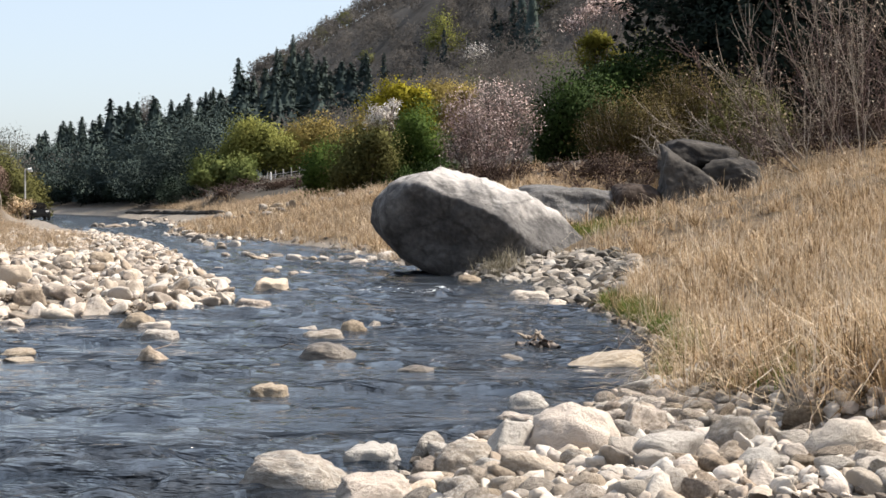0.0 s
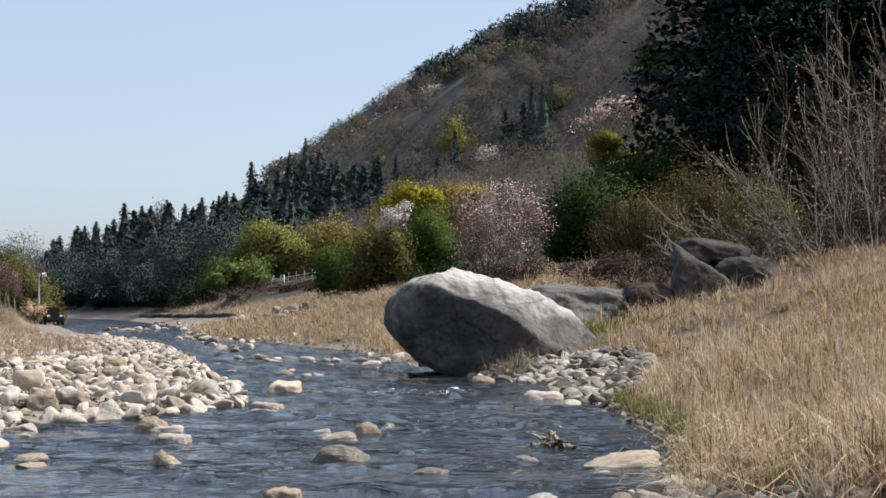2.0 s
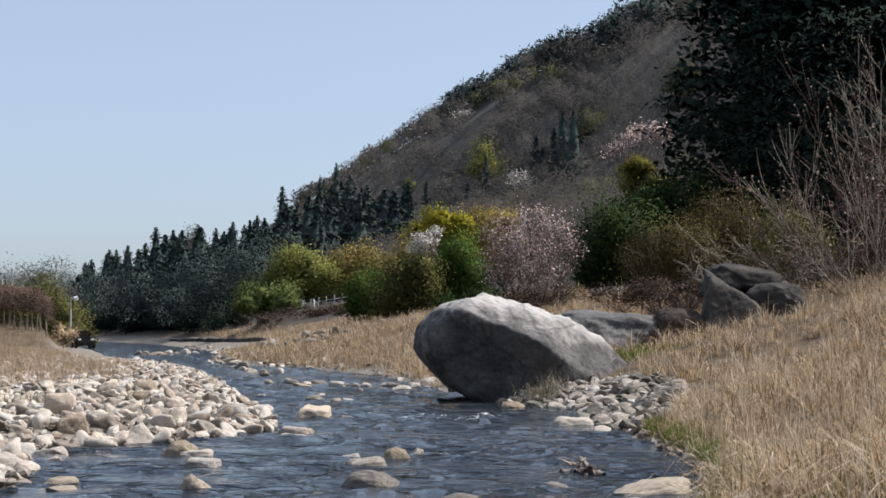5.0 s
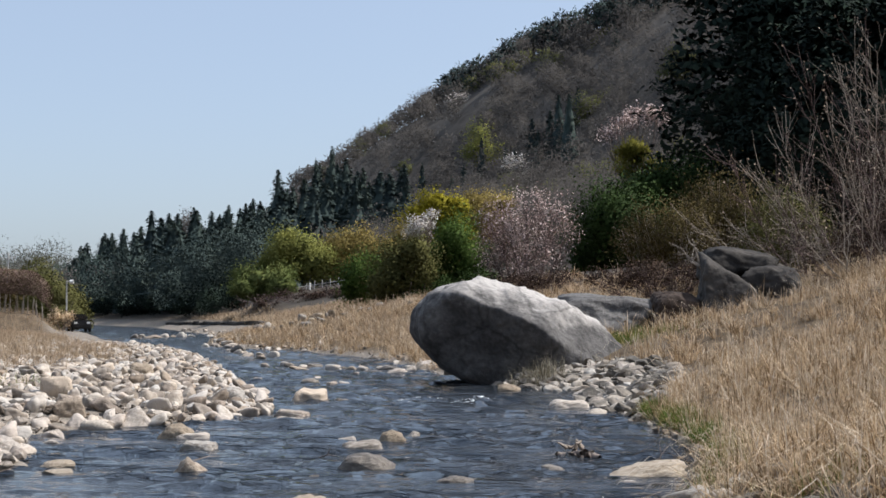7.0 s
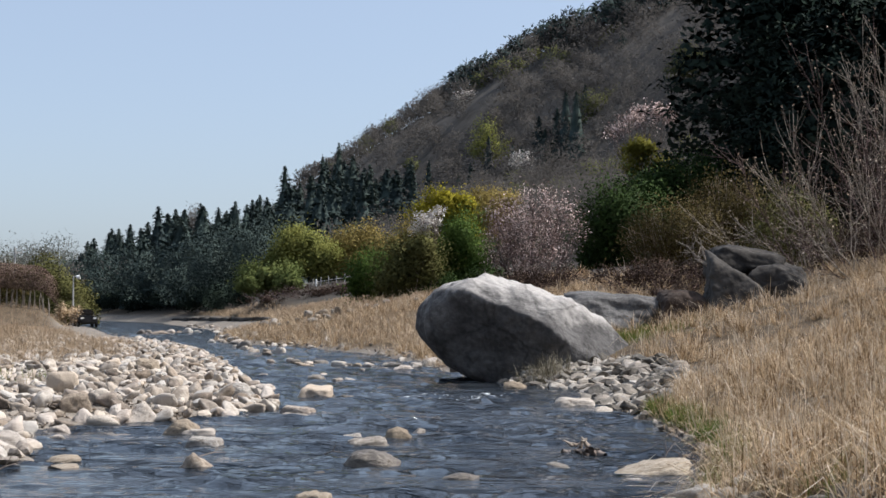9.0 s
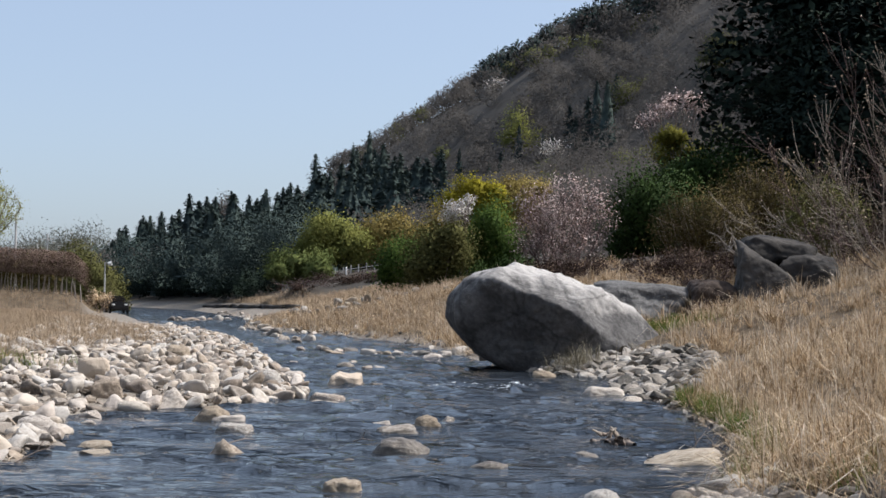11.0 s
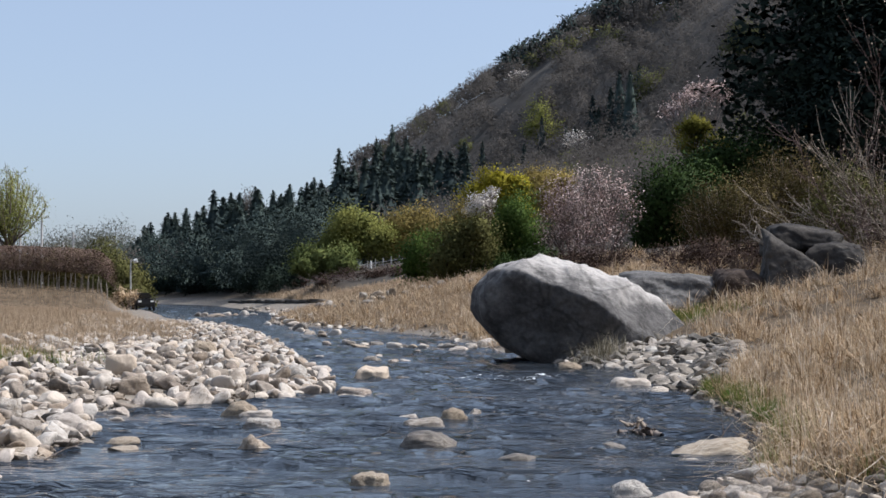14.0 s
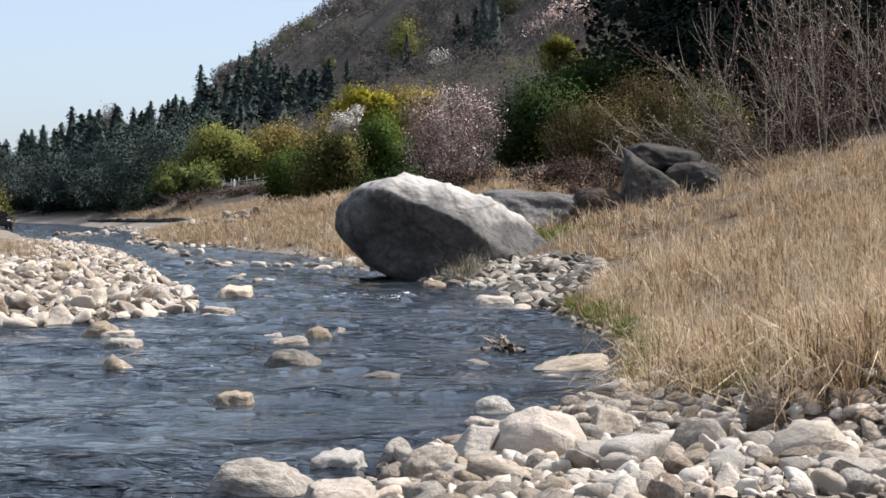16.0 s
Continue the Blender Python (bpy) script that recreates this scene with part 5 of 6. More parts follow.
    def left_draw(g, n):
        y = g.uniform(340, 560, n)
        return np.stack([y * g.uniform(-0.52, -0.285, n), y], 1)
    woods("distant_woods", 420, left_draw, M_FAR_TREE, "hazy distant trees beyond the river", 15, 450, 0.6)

    def mid_draw(g, n):
        y = g.uniform(250, 420, n)
        x = y * g.uniform(-0.3, -0.08, n)
        return np.stack([x, y], 1)
    woods("undergrowth", 90, mid_draw, M_BROWN_WOOD, "bare undergrowth between the spruces", 8, 130, 1.0)

    def edge_draw(g, n):
        y = g.uniform(185, 330, n * 2)
        x = y * g.uniform(-0.31, -0.1, n * 2)
        s = x - shore_right(y)
        return np.stack([x, y], 1)[(s > 4) & (s < 16)]
    woods("forest_edge", 260, edge_draw, M_NEEDLE, "dark evergreen thicket along the far shore", 9.5, 380, 0.72, 0.05)

    def brush_draw(g, n):
        y = g.uniform(165, 330, n * 3)
        x = y * g.uniform(-0.31, -0.13, n * 3)
        s = x - shore_right(y)
        return np.stack([x, y], 1)[(s > 4.5) & (s < 10)]
    woods("shore_brush", 240, brush_draw, M_PINE, "low dark brush down to the far shore", 3.6, 200, 0.7, 0.0)

    # willows, shrubs and blossom at the foot of the slope
    leafy("small_tree", 147, [(-21.91, 5.11, 2.67, 1.34), (-23.34, 4.22, 1.67, 0.89), (-19.92, 4.53, 1.89, 1.23)], "round green willow on the raised bank", M_WILLOW_GREEN, 0.15, 15000, clumps=16, stems=5)
    leafy("small_tree", 150, [(-18.87, 8.02, 2.61, 1.48), (-20.78, 6.89, 1.93, 1.36), (-17.15, 6.86, 1.93, 1.48), (-18.59, 6.12, 2.84, 1.02)], "yellow-green willow leafing out on the bank", M_WILLOW, 0.15, 19000, clumps=16, stems=5)
    leafy("small_tree", 153, [(-13.79, 8.09, 2.32, 1.39), (-11.63, 8.30, 1.97, 1.39), (-15.55, 7.18, 1.62, 1.39), (-13.10, 6.75, 2.90, 1.16)], "yellow-green willow with an orange tinge", M_OCHRE, 0.15, 17000, clumps=16, stems=5)
    leafy("bush", 98, [(-7.85, 3.91, 1.26, 1.11), (-8.52, 3.39, 0.89, 0.74), (-6.80, 4.20, 0.97, 1.04)], "fresh green bush with yellow tips at the grass edge", M_GREEN, 0.1, 11000, clumps=16, stems=5)
    leafy("bush", 101, [(-6.16, 6.00, 1.15, 0.99), (-7.13, 5.43, 1.15, 0.92), (-5.17, 6.57, 0.92, 0.99)], "ochre-leaved bush behind the green ones", M_OCHRE, 0.1, 7000, clumps=16, stems=5)
    leafy("bush", 86, [(-4.90, 4.12, 1.54, 1.54), (-3.89, 3.95, 1.34, 1.54), (-5.74, 3.28, 1.01, 0.87), (-3.79, 5.13, 1.01, 1.01)], "grey-olive bush behind the dry grass", M_OLIVE_GREEN, 0.085, 17000, clumps=16, stems=5)
    leafy("small_tree", 112, [(-3.21, 9.86, 1.53, 1.02), (-4.62, 9.01, 1.27, 1.02), (-1.89, 9.64, 0.76, 0.93), (-3.22, 8.16, 1.87, 1.44)], "bright yellow flowering shrub above the bushes", M_YELLOW, 0.11, 15000, clumps=16, stems=5)
    leafy("bush", 118, [(-0.11, 10.42, 1.61, 0.98), (1.32, 10.28, 1.16, 0.80), (-0.03, 8.94, 1.79, 1.34)], "yellow-olive bush behind the blossom", M_OCHRE, 0.11, 9000, clumps=16, stems=5)
    leafy("bush", 90, [(-1.73, 6.03, 1.30, 1.43), (-0.99, 5.00, 1.16, 1.43), (-2.49, 4.50, 1.23, 1.50), (-1.54, 3.47, 1.50, 1.02)], "fresh green bush beside the cherry tree", M_GREEN, 0.09, 19000, clumps=16, stems=5)
    leafy("bush", 86, [(-0.04, 3.22, 1.30, 0.85), (-1.99, 2.74, 1.63, 0.72), (-4.27, 2.52, 1.43, 0.59)], "low dark green brush at the grass edge", M_SHADE_GREEN, 0.08, 9000, clumps=18, stems=6)
    leafy("bush", 82, [(7.27, 6.39, 1.93, 2.05), (6.17, 4.68, 1.62, 1.37), (8.34, 4.68, 1.86, 1.55)], "dark green shrub in the shade of the pines", M_SHADE_GREEN, 0.1, 22000, clumps=16, stems=5)
    leafy("bush", 88, [(10.30, 8.95, 2.20, 1.47), (12.12, 8.38, 2.00, 1.60), (9.30, 7.89, 1.67, 1.33)], "dark green shrub below the pines", M_SHADE_GREEN, 0.1, 19000, clumps=16, stems=5)
    leafy("small_tree", 118, [(12.06, 14.48, 1.52, 0.72), (12.50, 13.36, 2.06, 0.98), (13.38, 12.24, 1.79, 1.07)], "dull yellow-green tree half behind the pines", M_YELLOW_DULL, 0.12, 9000, clumps=16, stems=5)
    leafy("bush", 51, [(6.44, 4.32, 1.35, 1.00), (5.57, 4.03, 0.85, 0.77), (7.20, 3.83, 1.16, 0.85)], "olive-brown thicket above the rock pile", M_OLIVE, 0.05, 15000, clumps=26, stems=4, twigs=90, wood_mat=M_TWIG, leaf_name="foliage")
    leafy("bush", 52.5, [(8.42, 5.48, 1.23, 0.88), (8.90, 4.68, 1.39, 1.11), (7.72, 4.69, 0.99, 0.99)], "russet twiggy thicket behind the rocks", M_OLIVE, 0.05, 15000, clumps=26, stems=4, twigs=90, wood_mat=M_TWIG, leaf_name="foliage")
    leafy("bush", 50, [(10.08, 4.78, 1.06, 0.87), (9.60, 3.97, 1.14, 0.83), (10.73, 4.06, 0.95, 0.95)], "olive-green thicket beside bare branches", M_OLIVE_GREEN, 0.05, 13000, clumps=26, stems=4, twigs=90, wood_mat=M_TWIG, leaf_name="foliage")
    leafy("bush", 48, [(5.42, 2.93, 1.09, 0.36), (4.15, 2.83, 0.91, 0.29), (6.77, 3.04, 0.73, 0.33)], "low leafless brown brush along the grass", M_THICKET, 0.045, 5000, clumps=30, stems=4, twigs=80, wood_mat=M_MAUVE, leaf_name="foliage")
    leafy("bush", 47, [(10.78, 3.65, 0.89, 0.46), (11.84, 4.00, 1.07, 0.64), (12.90, 4.09, 1.07, 0.71)], "low leafless brown brush above the grass", M_THICKET, 0.045, 8000, clumps=30, stems=4, twigs=80, wood_mat=M_MAUVE, leaf_name="foliage")
    leafy("bush", 53, [(12.58, 5.60, 1.41, 1.41), (13.78, 6.39, 1.41, 1.81), (14.97, 6.39, 1.61, 1.81)], "dense leafless brown thicket on the slope", M_THICKET, 0.05, 9000, clumps=30, stems=4, twigs=26, wood_mat=M_MAUVE, leaf_name="foliage")
    leafy("bush", 53, [(16.55, 6.38, 1.61, 1.81), (18.14, 6.77, 1.61, 2.01), (17.33, 5.18, 1.81, 1.41)], "dense leafless brown thicket on the slope", M_THICKET, 0.05, 8000, clumps=30, stems=4, twigs=26, wood_mat=M_MAUVE, leaf_name="foliage")
    leafy("bush", 70, [(2.89, 3.30, 1.59, 0.48), (1.03, 3.04, 1.33, 0.42)], "low leafless brush below the cherry", M_THICKET, 0.06, 4000, clumps=30, stems=4, twigs=80, wood_mat=M_MAUVE, leaf_name="foliage")
    leafy("bush", 141, [(-17.49, 3.33, 3.20, 0.64), (-14.24, 3.42, 2.67, 0.64), (-21.30, 2.65, 2.35, 0.53)], "low brown brush on the earth bank", M_THICKET, 0.09, 5000, clumps=30, stems=4, twigs=60, wood_mat=M_MAUVE)
    leafy("cherry_tree", 71, [(2.14, 6.85, 1.13, 0.91), (0.79, 6.05, 1.02, 1.13), (3.34, 6.31, 1.08, 1.13), (3.87, 5.10, 0.70, 0.97), (0.38, 4.84, 0.75, 1.02), (2.13, 5.24, 1.61, 1.34), (2.13, 4.16, 1.34, 0.91)], "wild cherry covered in pale pink blossom", M_BLOSSOM, 0.062, 8000, clumps=34, tight=0.27, stems=7, twigs=60, wood_mat=M_MAUVE, category="tree", leaf_name="blossom")
    leafy("flowering_tree", 87, [(-3.59, 6.49, 0.79, 0.79), (-3.06, 7.15, 0.59, 0.53), (-3.82, 5.83, 0.53, 0.46), (-2.83, 7.54, 0.46, 0.33)], "bush with white blossom beside green leaves", M_WHITE_BLOSSOM, 0.065, 3600, clumps=14, tight=0.25, stems=2, twigs=30, wood_mat=M_MAUVE, category="tree", leaf_name="blossom")
    leafy("flowering_tree", 322, [(7.30, 34.52, 1.95, 2.20), (10.34, 31.80, 2.68, 1.71), (12.17, 33.63, 1.95, 1.46)], "white-flowering tree on the lower slope", M_WHITE_BLOSSOM, 0.28, 1400, clumps=12, category="tree", leaf_name="blossom")
    leafy("cherry_tree", 250, [(26.54, 35.25, 3.22, 1.33), (23.50, 33.74, 2.46, 1.33), (21.32, 32.14, 1.89, 1.14), (29.37, 34.47, 2.46, 1.33)], "pink-flowering cherry high on the slope", M_BLOSSOM, 0.22, 2600, clumps=12, category="tree", leaf_name="blossom")
    leafy("flowering_tree", 436, [(41.11, 74.71, 3.63, 2.31), (38.14, 75.56, 2.31, 1.65)], "cream-flowering tree near the crest", M_WHITE_BLOSSOM, 0.36, 900, clumps=12, category="tree", leaf_name="blossom")
    leafy("flowering_tree", 454, [(-6.89, 67.64, 3.44, 1.20), (-9.49, 66.79, 2.06, 0.86)], "white-flowering tree near the crest", M_WHITE_BLOSSOM, 0.36, 500, clumps=12, category="tree", leaf_name="blossom")
    leafy("small_tree", 358, [(1.06, 42.31, 3.53, 3.53), (-0.04, 39.04, 4.07, 2.98)], "yellow-green tree on the wooded slope", M_WILLOW, 0.28, 7000, clumps=10)
    leafy("small_tree", 400, [(33.47, 68.71, 3.64, 3.03), (34.21, 66.11, 3.94, 2.42)], "pale green tree high on the slope", M_GREEN_WOOD, 0.34, 4000, clumps=10)
    leafy("small_tree", 300, [(40.44, 52.65, 2.50, 2.50), (39.85, 50.14, 2.95, 2.05)], "pale green tree beside the pines", M_GREEN_WOOD, 0.3, 4500, clumps=10)
    leafy("small_tree", 330, [(23.79, 46.30, 3.25, 3.25), (23.15, 43.16, 3.75, 2.75)], "grey-green tree on the slope", M_GREEN_WOOD, 0.32, 4500, clumps=10)
    leafy("small_tree", 360, [(-72.53, 23.67, 2.18, 2.18), (-70.74, 24.48, 1.64, 1.91), (-71.42, 21.74, 2.45, 1.91)], "pale leafless tree standing over the spruces", M_BROWN_WOOD, 0.3, 700, clumps=8, twigs=50)

    # old pines on the slope
    grown = []
    for i, (px, d, tall, wide) in enumerate(((0.182, 96, 26, 9.4), (0.228, 92, 26, 8.6), (0.285, 90, 26, 8.0), (0.242, 78, 13, 5.6), (0.335, 88, 26, 7.6), (0.22, 106, 27, 7.6), (0.265, 104, 28, 7.6), (0.315, 102, 28, 7.6), (0.29, 76, 14, 5.6), (0.335, 75, 14, 5.6), (0.212, 86, 13, 5.6), (0.262, 84, 14, 5.6))):
        at = ground_at(px * d, d)
        if i > 3:
            copy_thing(grown[3 if tall < 15 else i % 3], pose(*at, 0, 0, 77 * i))
            continue
        g = np.random.default_rng(300 + i)
        segs = [((0, 0, -0.5), (0.1, 0, tall * 0.5), 0.26, 0.18), ((0.1, 0, tall * 0.5), (0, 0.1, tall), 0.18, 0.03)]
        pts = []
        for k in range(48):
            t = 0.05 + 0.93 * k / 48
            a = k * 2.4 + g.normal(0, 0.4)
            L = wide * (1.05 - t) ** 0.6 * g.uniform(0.6, 1.08)
            p = np.array((0.1, 0, tall * t))
            q = p + np.array((math.cos(a) * L, math.sin(a) * L, L * g.uniform(-0.12, 0.18)))
            segs.append((tuple(p), tuple(q), 0.06, 0.015))
            for m in range(8):
                c = p + (q - p) * (0.15 + 0.85 * m / 7)
                pts.append(c + g.normal(0, 1, (66, 3)) * np.array((0.75, 0.75, 0.3)))
        pts = np.concatenate(pts)
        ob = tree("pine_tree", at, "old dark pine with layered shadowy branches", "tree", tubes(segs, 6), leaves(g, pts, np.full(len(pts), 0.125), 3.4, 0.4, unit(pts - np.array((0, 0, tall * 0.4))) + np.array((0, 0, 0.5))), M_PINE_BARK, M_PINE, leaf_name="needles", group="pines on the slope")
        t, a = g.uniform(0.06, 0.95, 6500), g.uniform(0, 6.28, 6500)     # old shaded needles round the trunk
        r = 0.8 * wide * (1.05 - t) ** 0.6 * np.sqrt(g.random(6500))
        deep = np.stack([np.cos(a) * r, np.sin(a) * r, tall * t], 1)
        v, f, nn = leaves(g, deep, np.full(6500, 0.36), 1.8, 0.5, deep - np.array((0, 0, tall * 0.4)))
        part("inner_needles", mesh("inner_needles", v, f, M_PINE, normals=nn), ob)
        grown.append(ob)

    # bare branching shrubs above the straw slope
    bare_shrub(401, 9.65, 43.5, 4.07, 2.72, 0.17, 5)
    bare_shrub(402, 10.51, 43, 5.38, 2.28, 0.34, 5)
    bare_shrub(403, 11.76, 45, 6.82, 2.05, 0.66, 5)
    bare_shrub(404, 11.84, 42, 6.05, 1.75, 0.56, 5)
    bare_shrub(405, 13.09, 43, 6.52, 1.79, 0.63, 5)
    bare_shrub(406, 13.88, 42, 6.36, 1.75, 0.67, 5)
    # a dead pale bough fallen over the rock pile
    dead = thing("dead_bough", (6.42, 43.2, 3.26), "pale dead bough caught in the thicket above rocks", "branch")
    g = np.random.default_rng(55)
    segs = []
    for tip in ((-0.9, 0.1, 0.45), (-0.75, -0.1, 0.2), (-0.3, 0, 0.55), (0.5, 0.1, 0.35), (0.75, 0.1, 0.3), (-0.5, 0, 0.75)):
        p = bow((0.1, 0, -0.35), tip, 0.02, 5)
        p[1:-1] += g.normal(0, 0.04, (4, 3))
        segs += stem_segs(p, 0.03, 0.012)
        for j in (2, 3, 4):
            segs += stem_segs(bow(p[j], p[j] + g.normal(0, 0.22, 3), 0.02, 2), 0.013, 0.007)
    part("bough", mesh("bough", *tubes(segs, 5), M_PALE_TWIG, True), dead)


def build_left_bank():
    rng = np.random.default_rng(31)
    # clipped bare hedge on the levee
    n = 95000
    x = -29.2 - 31 * rng.random(n)
    y = 100 + rng.normal(0, 0.7, n)
    zz = height(x, y) + 1.05 + 1.65 * rng.random(n) + 0.25 * grain(x * 0.8, x * 0, 3)
    v, f, soft = leaves(rng, np.stack([x, y, zz], 1), np.full(n, 0.034), 4.5, 0, np.stack([0 * x, y - 100, zz - height(x, y) - 1.2], 1) + rng.normal(0, 0.3, (n, 3)))
    hedge = thing("hedge", (0, 0, 0), "long clipped leafless brown hedge on the levee", "hedge")
    part("crown", mesh("crown", v, f, M_HEDGE, normals=soft), hedge)
    stem = mesh("stem", *tubes([((0, 0, -0.1), (0.05, 0, 0.6), 0.05, 0.045), ((0.05, 0, 0.6), (-0.03, 0, 1.2), 0.045, 0.02)], 5), M_PALE_TWIG, True)
    for x0 in np.arange(-60, -29.3, 0.24):
        x1, y1 = x0 + rng.normal(0, 0.06), 99.6 + rng.normal(0, 0.2)
        ob = part("stem", stem, hedge)
        ob.matrix_basis = pose(x1, y1, float(height(x1, y1)), 0, rng.normal(0, 5), rng.uniform(0, 360))
    # low brush in the shelter of the hedge
    for x in np.arange(-58, -34, 5.5):
        leafy("bush", 104.5, [(x, 3.4, 3.0, 1.2), (x + 2.0, 3.2, 2.2, 1.0), (x - 2.0, 3.3, 2.2, 1.0)], "low grey-olive brush sheltering behind the hedge", M_OLIVE, 0.09, 3600, clumps=18)
    # willows in fresh leaf behind the hedge
    for i, (x, tall, reach) in enumerate(((-49.5, 7.4, 3.0), (-45.7, 7.8, 3.2), (-43.2, 8.0, 2.8), (-40.9, 8.6, 3.1))):
        segs, pts = [((0, 0, -0.2), (0.05, 0, 3.3), 0.17, 0.14)], []
        for k in range(24):
            a, f = k * 2.4, (k + 0.5) / 24
            tip = np.array((math.cos(a) * reach * f ** 0.7, math.sin(a) * reach * f ** 0.7, tall * (1.0 - 0.3 * f * f) * rng.uniform(0.88, 1.02)))
            limb = bow((0.05, 0, rng.uniform(2.6, 3.4)), tip, 0.1, 6)
            segs += stem_segs(limb, 0.08, 0.018)
            for j in (3, 4, 5, 6):
                for _ in range(2):
                    q = limb[j] + np.array((rng.normal(0, 0.3), rng.normal(0, 0.3), rng.uniform(0.5, 1.1)))
                    segs += stem_segs(bow(limb[j], q, 0.05, 2), 0.022, 0.012)
                    pts.append(limb[j] + (q - limb[j]) * rng.random((26, 1)) * 0.8 + rng.normal(0, 0.13, (26, 3)))
            pts.append(limb[2] + (limb[6] - limb[2]) * rng.random((330, 1)) ** 1.2 + rng.normal(0, 0.42, (330, 3)))
        pts = np.concatenate(pts)
        leaf = leaves(rng, pts, np.full(len(pts), 0.075), 1.8, 0, unit(pts - np.array((0, 0, tall * 0.5))) + np.array((0, 0, 0.3)))
        tree("willow_tree", ground_at(x, 112), "slender willow with upswept light green twigs", "tree", tubes(segs, 5), leaf, M_BARK, M_WILLOW, group="willows behind the hedge")
    leafy("small_tree", 200, [(-91.0, 12.6, 7.0, 3.6), (-82.5, 11.4, 5.0, 3.0), (-99.0, 12.0, 7.0, 4.0)], "hazy green trees far behind the willows", M_WILLOW_GREEN, 0.2, 16000, clumps=20, category="tree")
    for i, (px, d, tall, wide) in enumerate(((-0.306, 150, 9.0, 10.5), (-0.294, 146, 6.4, 8.0), (-0.283, 142, 2.8, 4.0), (-0.335, 165, 7.5, 12.0), (-0.37, 165, 7.0, 12.0), (-0.405, 165, 7.5, 12.0), (-0.44, 165, 8.0, 12.0))):
        wood, leaf, tips = bushy(520 + i, tall, wide, 0.18, 11000, 6, 0.6, lobes=40)
        tree("bush", ground_at(px * d, d), "olive-green bushy willow on the levee", "bush", wood, leaf, M_BARK, M_OLIVE_GREEN)
    # utility poles and the lamp
    for px, d, tall in ((-0.342, 135, 8.6), (-0.320, 150, 7.4), (-0.327, 190, 8.0), (-0.357, 128, 7.8), (-0.414, 118, 8.9)):
        ob = thing("utility_pole", ground_at(px * d, d), "slim grey concrete utility pole behind the hedge", "pole", "utility poles")
        part("pole", mesh("pole", *tubes([((0, 0, -0.3), (0, 0, tall), 0.13, 0.09)], 8), M_POLE, True), ob)
        part("crossarm", mesh("crossarm", *tubes([((-0.7, 0, tall - 0.5), (0.7, 0, tall - 0.5), 0.05, 0.05)], 6), M_POLE, True), ob)
    x, y, z = ground_at(-0.280 * 134, 134)
    lamp = thing("street_lamp", (x, y, z), "pale street lamp post with a white lamp head", "lamp")
    part("pole", mesh("pole", *tubes([((0, 0, -0.3), (0, 0, 4.6), 0.09, 0.06)], 8), M_POLE, True), lamp)
    part("arm", mesh("arm", *tubes([((0, 0, 4.5), (0.45, 0, 4.6), 0.04, 0.04)], 6), M_POLE, True), lamp)
    part("shade", mesh("shade", *tubes([((0.32, 0, 4.45), (0.62, 0, 4.5), 0.2, 0.2)], 8), M_WHITE, True), lamp, "white lamp head")


build_grass()
build_trees()
build_left_bank()


# ---- small things ----
def rounded_box(name, size, at, mat, bevel=0.06):
    bm = bmesh.new()
    bmesh.ops.create_cube(bm, size=1.0, matrix=Matrix.Translation(at) @ Matrix.Diagonal((*size, 1)))
    bmesh.ops.bevel(bm, geom=bm.edges[:], offset=bevel, segments=2, affect="EDGES")
    me = bpy.data.meshes.new(name)
    bm.to_mesh(me)
    bm.free()
    me.materials.append(mat)
    return me


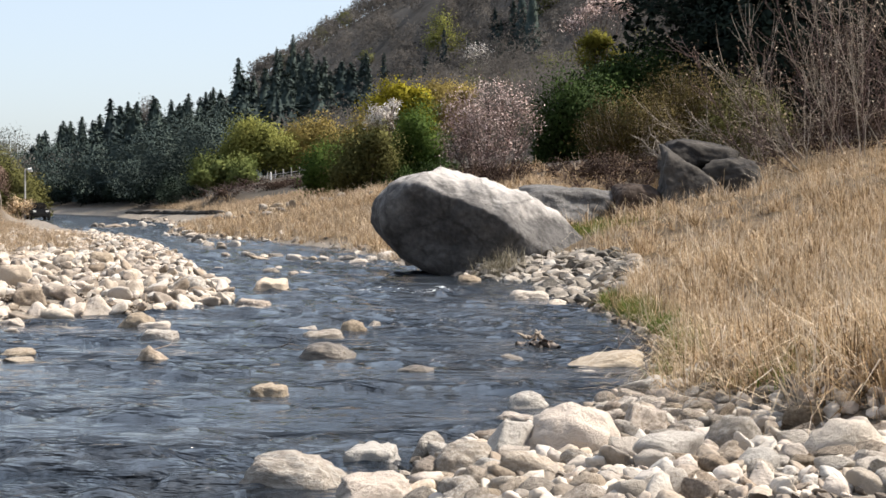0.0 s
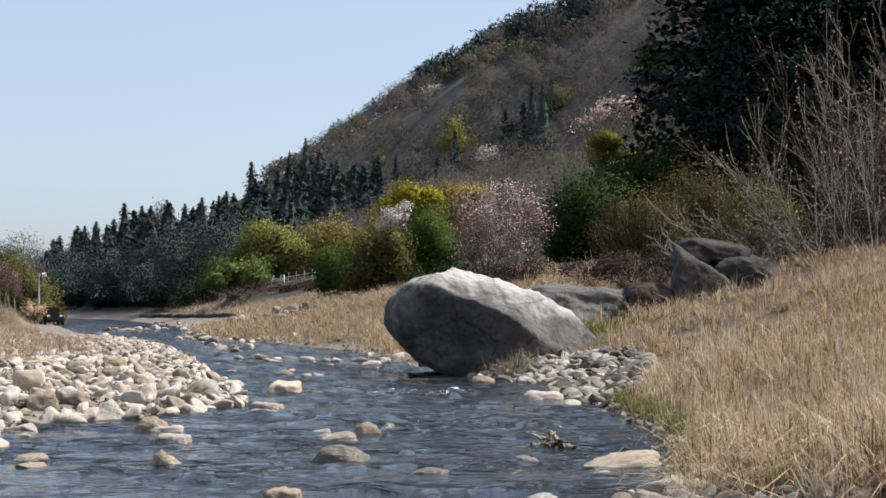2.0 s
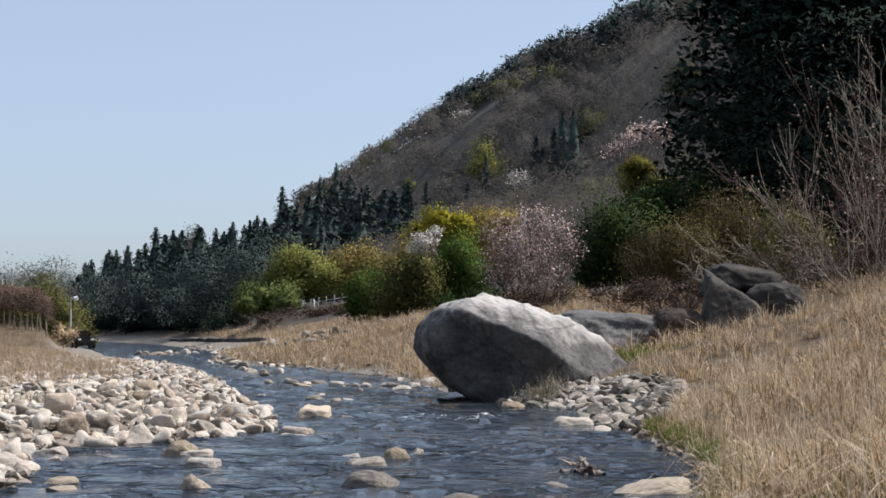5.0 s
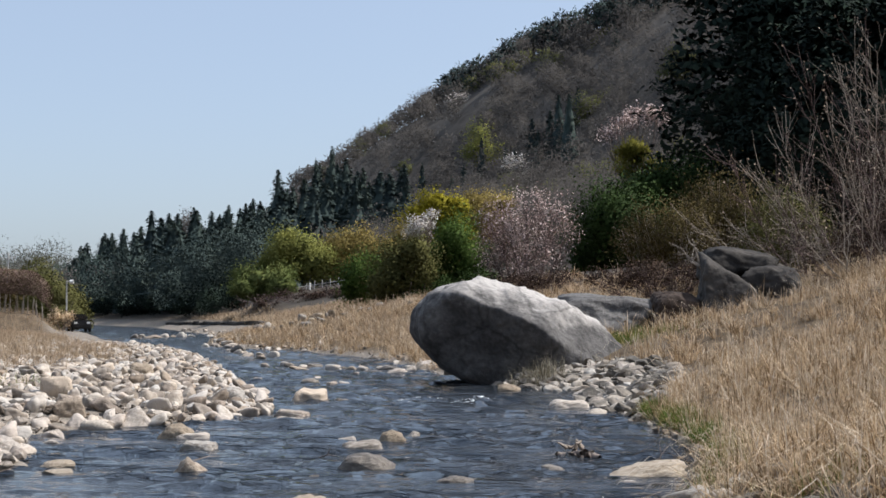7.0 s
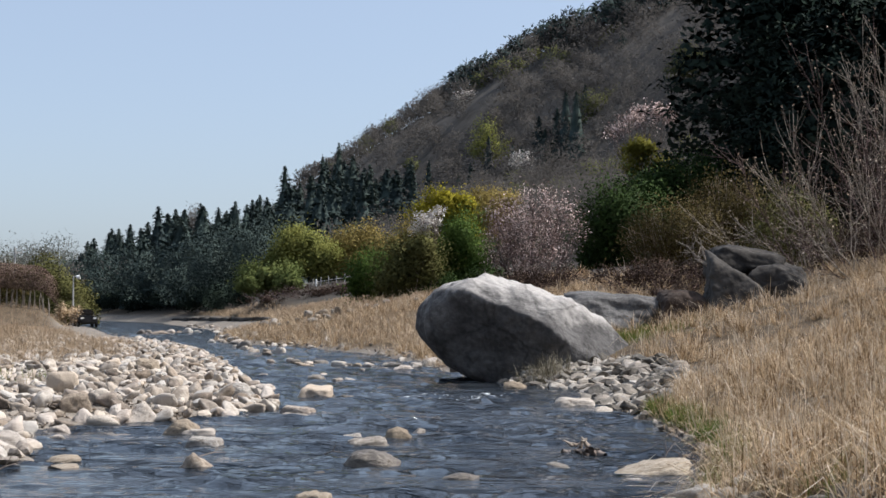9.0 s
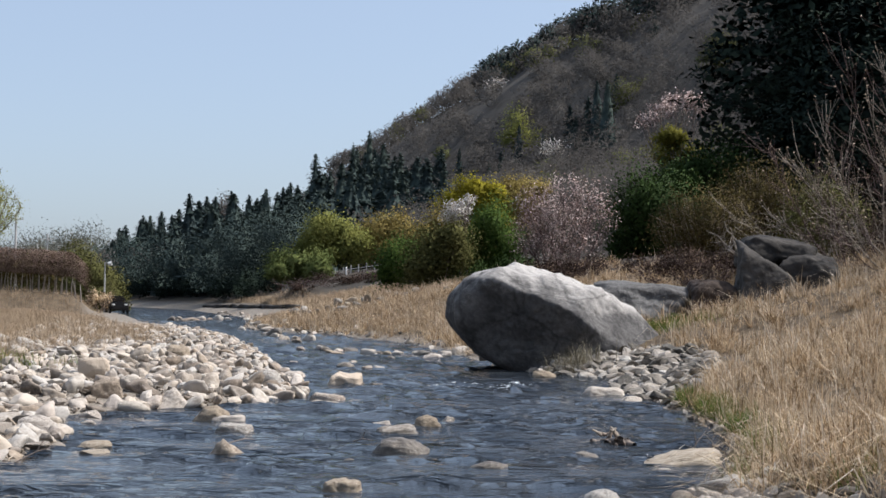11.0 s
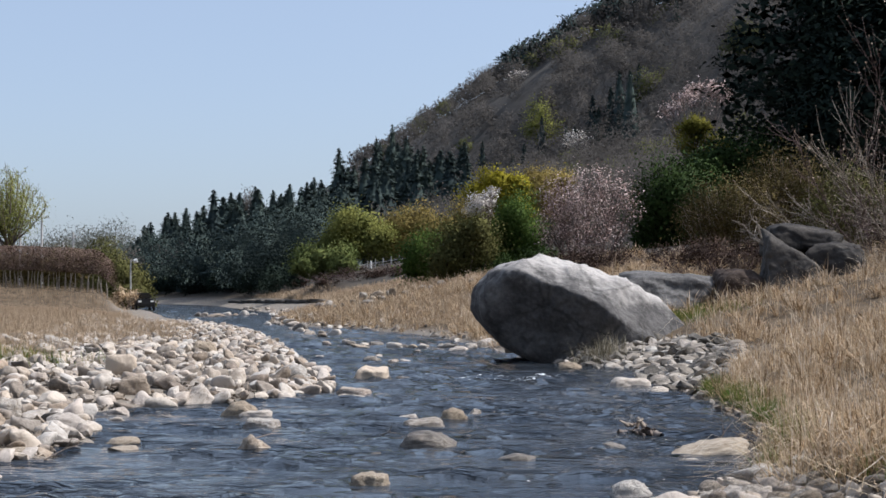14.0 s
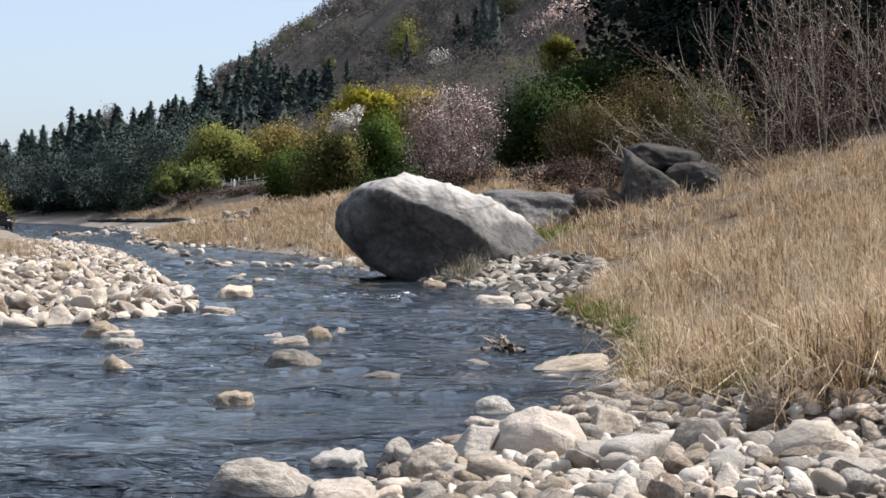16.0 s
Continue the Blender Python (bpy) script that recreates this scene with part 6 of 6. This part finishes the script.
def build_small():
    rng = np.random.default_rng(77)
    # uprooted stump stranded in the shallows
    stump = thing("driftwood_stump", (1.13, 17.95, 0.03), "weathered driftwood stump stranded in the shallow river", "driftwood")
    for k in range(11):
        a, p = rng.uniform(0, 6.28), Vector((rng.uniform(-0.16, 0.16), rng.uniform(-0.07, 0.07), -0.04))
        d = Vector((math.cos(a), 0.5 * math.sin(a), rng.uniform(0.0, 0.45))).normalized()
        segs, r = [], rng.uniform(0.05, 0.08)
        for _ in range(3):
            q = p + d * rng.uniform(0.03, 0.065)
            segs.append((p[:], q[:], r, r * 0.8))
            p, r, d = q, r * 0.8, (d + Vector(rng.normal(size=3)) * 0.6).normalized()
        part("root", mesh("root", *tubes(segs, 7), M_BARK, True), stump, "dark wet gnarled root")
    for k in range(7):
        a, p = rng.uniform(-0.5, 3.6), Vector((rng.uniform(-0.15, 0.15), rng.uniform(-0.08, 0.08), 0.06))
        segs, r = [], rng.uniform(0.02, 0.035)
        d = Vector((math.cos(a) * 0.8, rng.normal(0, 0.3), rng.uniform(0.15, 0.9))).normalized()
        for _ in range(3):
            q = p + d * 0.045
            segs.append((p[:], q[:], r, r * 0.75))
            p, r, d = q, r * 0.75, (d + Vector(rng.normal(size=3)) * 0.35).normalized()
        part("snag", mesh("snag", *tubes(segs, 6), M_TWIG, True), stump, "pale broken root end")
    # twigs caught between the stones
    for x, y, L, tilt, turn in ((1.86, 16.3, 0.34, 25, 20), (-5.05, 15.0, 0.4, 62, 40), (-3.3, 17.2, 0.45, 80, 60), (-1.9, 17.6, 0.3, 70, -50)):
        segs = [((0, 0, -0.05), (0.02, 0, L * 0.5), 0.009, 0.007), ((0.02, 0, L * 0.5), (0.08, 0.02, L), 0.007, 0.003), ((0.02, 0, L * 0.5), (-0.06, 0, L * 0.85), 0.006, 0.003)]
        ob = new("stick", mesh("stick", *tubes(segs, 5), M_BARK, True))
        ob.matrix_basis = pose(x, y, max(0.02, float(height(x, y)) + 0.05), 0, tilt, turn)
        tagged(ob, "thin dead stick caught among river stones", "stick")
    # pale blocks showing in the grass of the far shore
    for x, y, w, h, m in ((-8.9, 80, 1.0, 0.5, "o"), (-9.7, 80.4, 0.6, 0.6, "w"), (-8.0, 79.8, 0.6, 0.55, "o"), (-10.6, 79, 0.4, 0.35, "g"), (-8.5, 78.6, 0.6, 0.3, "w"), (-6.5, 80.5, 0.7, 0.35, "w"), (-5.5, 81, 0.6, 0.35, "g"),
                          (-11.6, 80.5, 0.6, 0.55, "w"), (-9.3, 78.2, 0.9, 0.35, "g"), (-12.6, 84, 0.9, 0.5, "w"), (-3.6, 76, 0.5, 0.4, "g"), (-9.1, 79.4, 0.5, 0.4, "o"), (-8.3, 80.6, 0.45, 0.4, "w"), (-10.2, 80.2, 0.45, 0.35, "w"), (-7.3, 79.2, 0.5, 0.3, "g"), (-11.1, 79.6, 0.4, 0.3, "g"), (-6.0, 79.5, 0.4, 0.3, "w")):
        river_stone((x, y, float(height(x, y)) + h * 0.6), (w * 0.4, w * 0.3, h * 0.4), rng.uniform(-20, 20), rng.normal(0, 8, 2), 1 + 2 * rng.integers(7), MATS["w" if m == "g" else m], "brown rock half sunk in dry grass", "rocks of the far shore")
    # low dark sill across the head of the reach
    sill = thing("stone_sill", (0, 0, 0), "low dark stone sill edging the far gravel", "sill")
    for k in range(30):
        y = 186 - 2.25 * k
        x = float(shore_right(y)) + 1.8 + 0.075 * k
        ob = part("block", rounded_box("block", (0.7, 2.6, 0.28), (0, 0, 0), M_DARK_ROCK, 0.08), sill)
        ob.matrix_basis = pose(x, y, float(height(x, y)) + 0.1, rng.normal(0, 1.5), 0, 16 + rng.normal(0, 4))
    # post fence on the terrace
    fence = thing("fence", (0, 0, 0), "row of short pale wooden fence posts on the bank", "fence")
    post = mesh("post", *tubes([((0, 0, -0.2), (0, 0, 0.75), 0.05, 0.045), ((0, 0, 0.75), (0, 0, 0.78), 0.045, 0.01)], 6), M_POLE, True)
    for k in range(15):
        x, y = -20.5 + 0.78 * k, 147.2 + 0.1 * k
        ob = part("post", post, fence)
        ob.matrix_basis = pose(x, y, float(height(x, y)), rng.normal(0, 4), rng.normal(0, 4), 0)
    x, y = -16.9, 146.4
    marker = thing("marker_post", (x, y, float(height(x, y))), "short white painted post beside the fence", "post")
    part("shaft", mesh("shaft", *tubes([((0, 0, -0.2), (0, 0, 0.7), 0.1, 0.09), ((0, 0, 0.7), (0, 0, 0.75), 0.09, 0.02)], 8), M_WHITE, True), marker)
    rails = mesh("rail", *tubes([((-20.6, 147.2, float(height(-20.6, 147.2)) + 0.5), (-9.4, 148.6, float(height(-9.4, 148.6)) + 0.5), 0.03, 0.03)], 5), M_POLE, True)
    part("rail", rails, fence)
    # black car by the water
    x, y, z = ground_at(-0.2715 * 133, 133)
    car = thing("car", (x, y, z + 0.05), "small black car parked beside the river", "car", turn=24)
    body = part("body", rounded_box("body", (1.6, 3.5, 0.75), (0, 0, 0.68), M_BLACK, 0.16), car)
    part("bumper", rounded_box("bumper", (1.5, 0.14, 0.2), (0, -1.78, 0.5), M_RUBBER, 0.05), body, "dull black bumper")
    cabin = part("cabin", rounded_box("cabin", (1.42, 2.1, 0.62), (0, 0.35, 1.28), M_BLACK, 0.2), car)
    part("windscreen", rounded_box("windscreen", (1.15, 0.06, 0.4), (0, -0.72, 1.3), M_GLASS, 0.02), cabin, "dark windscreen")
    for sx in (-1, 1):
        part("headlight", rounded_box("headlight", (0.3, 0.08, 0.16), (0.55 * sx, -1.76, 0.82), M_WHITE, 0.03), body)
        for sy in (-1, 1):
            wheel = part("wheel", mesh("wheel", *tubes([((0.68 * sx, 1.15 * sy, 0.32), (0.86 * sx, 1.15 * sy, 0.32), 0.33, 0.33), ((0.86 * sx, 1.15 * sy, 0.32), (0.861 * sx, 1.15 * sy, 0.32), 0.33, 0.2)], 18), M_RUBBER, True), car)
            part("rim", mesh("rim", *tubes([((0.84 * sx, 1.15 * sy, 0.32), (0.87 * sx, 1.15 * sy, 0.32), 0.2, 0.18), ((0.87 * sx, 1.15 * sy, 0.32), (0.872 * sx, 1.15 * sy, 0.32), 0.18, 0.01)], 14), M_POLE, True), wheel)
    # dry pale shrubs beside it
    for px, d, tall, wide, seed in ((-0.2835, 131, 1.9, 2.0, 601), (-0.279, 136, 2.6, 2.4, 602)):
        wood, leaf, tips = bushy(seed, tall, wide, 0.09, 2500, 6, 0.25)
        tree("bush", ground_at(px * d, d), "pale dry bush beside the parked car", "bush", wood, leaf, M_TWIG, M_STRAW if seed == 601 else M_OLIVE_GREEN)


build_small()
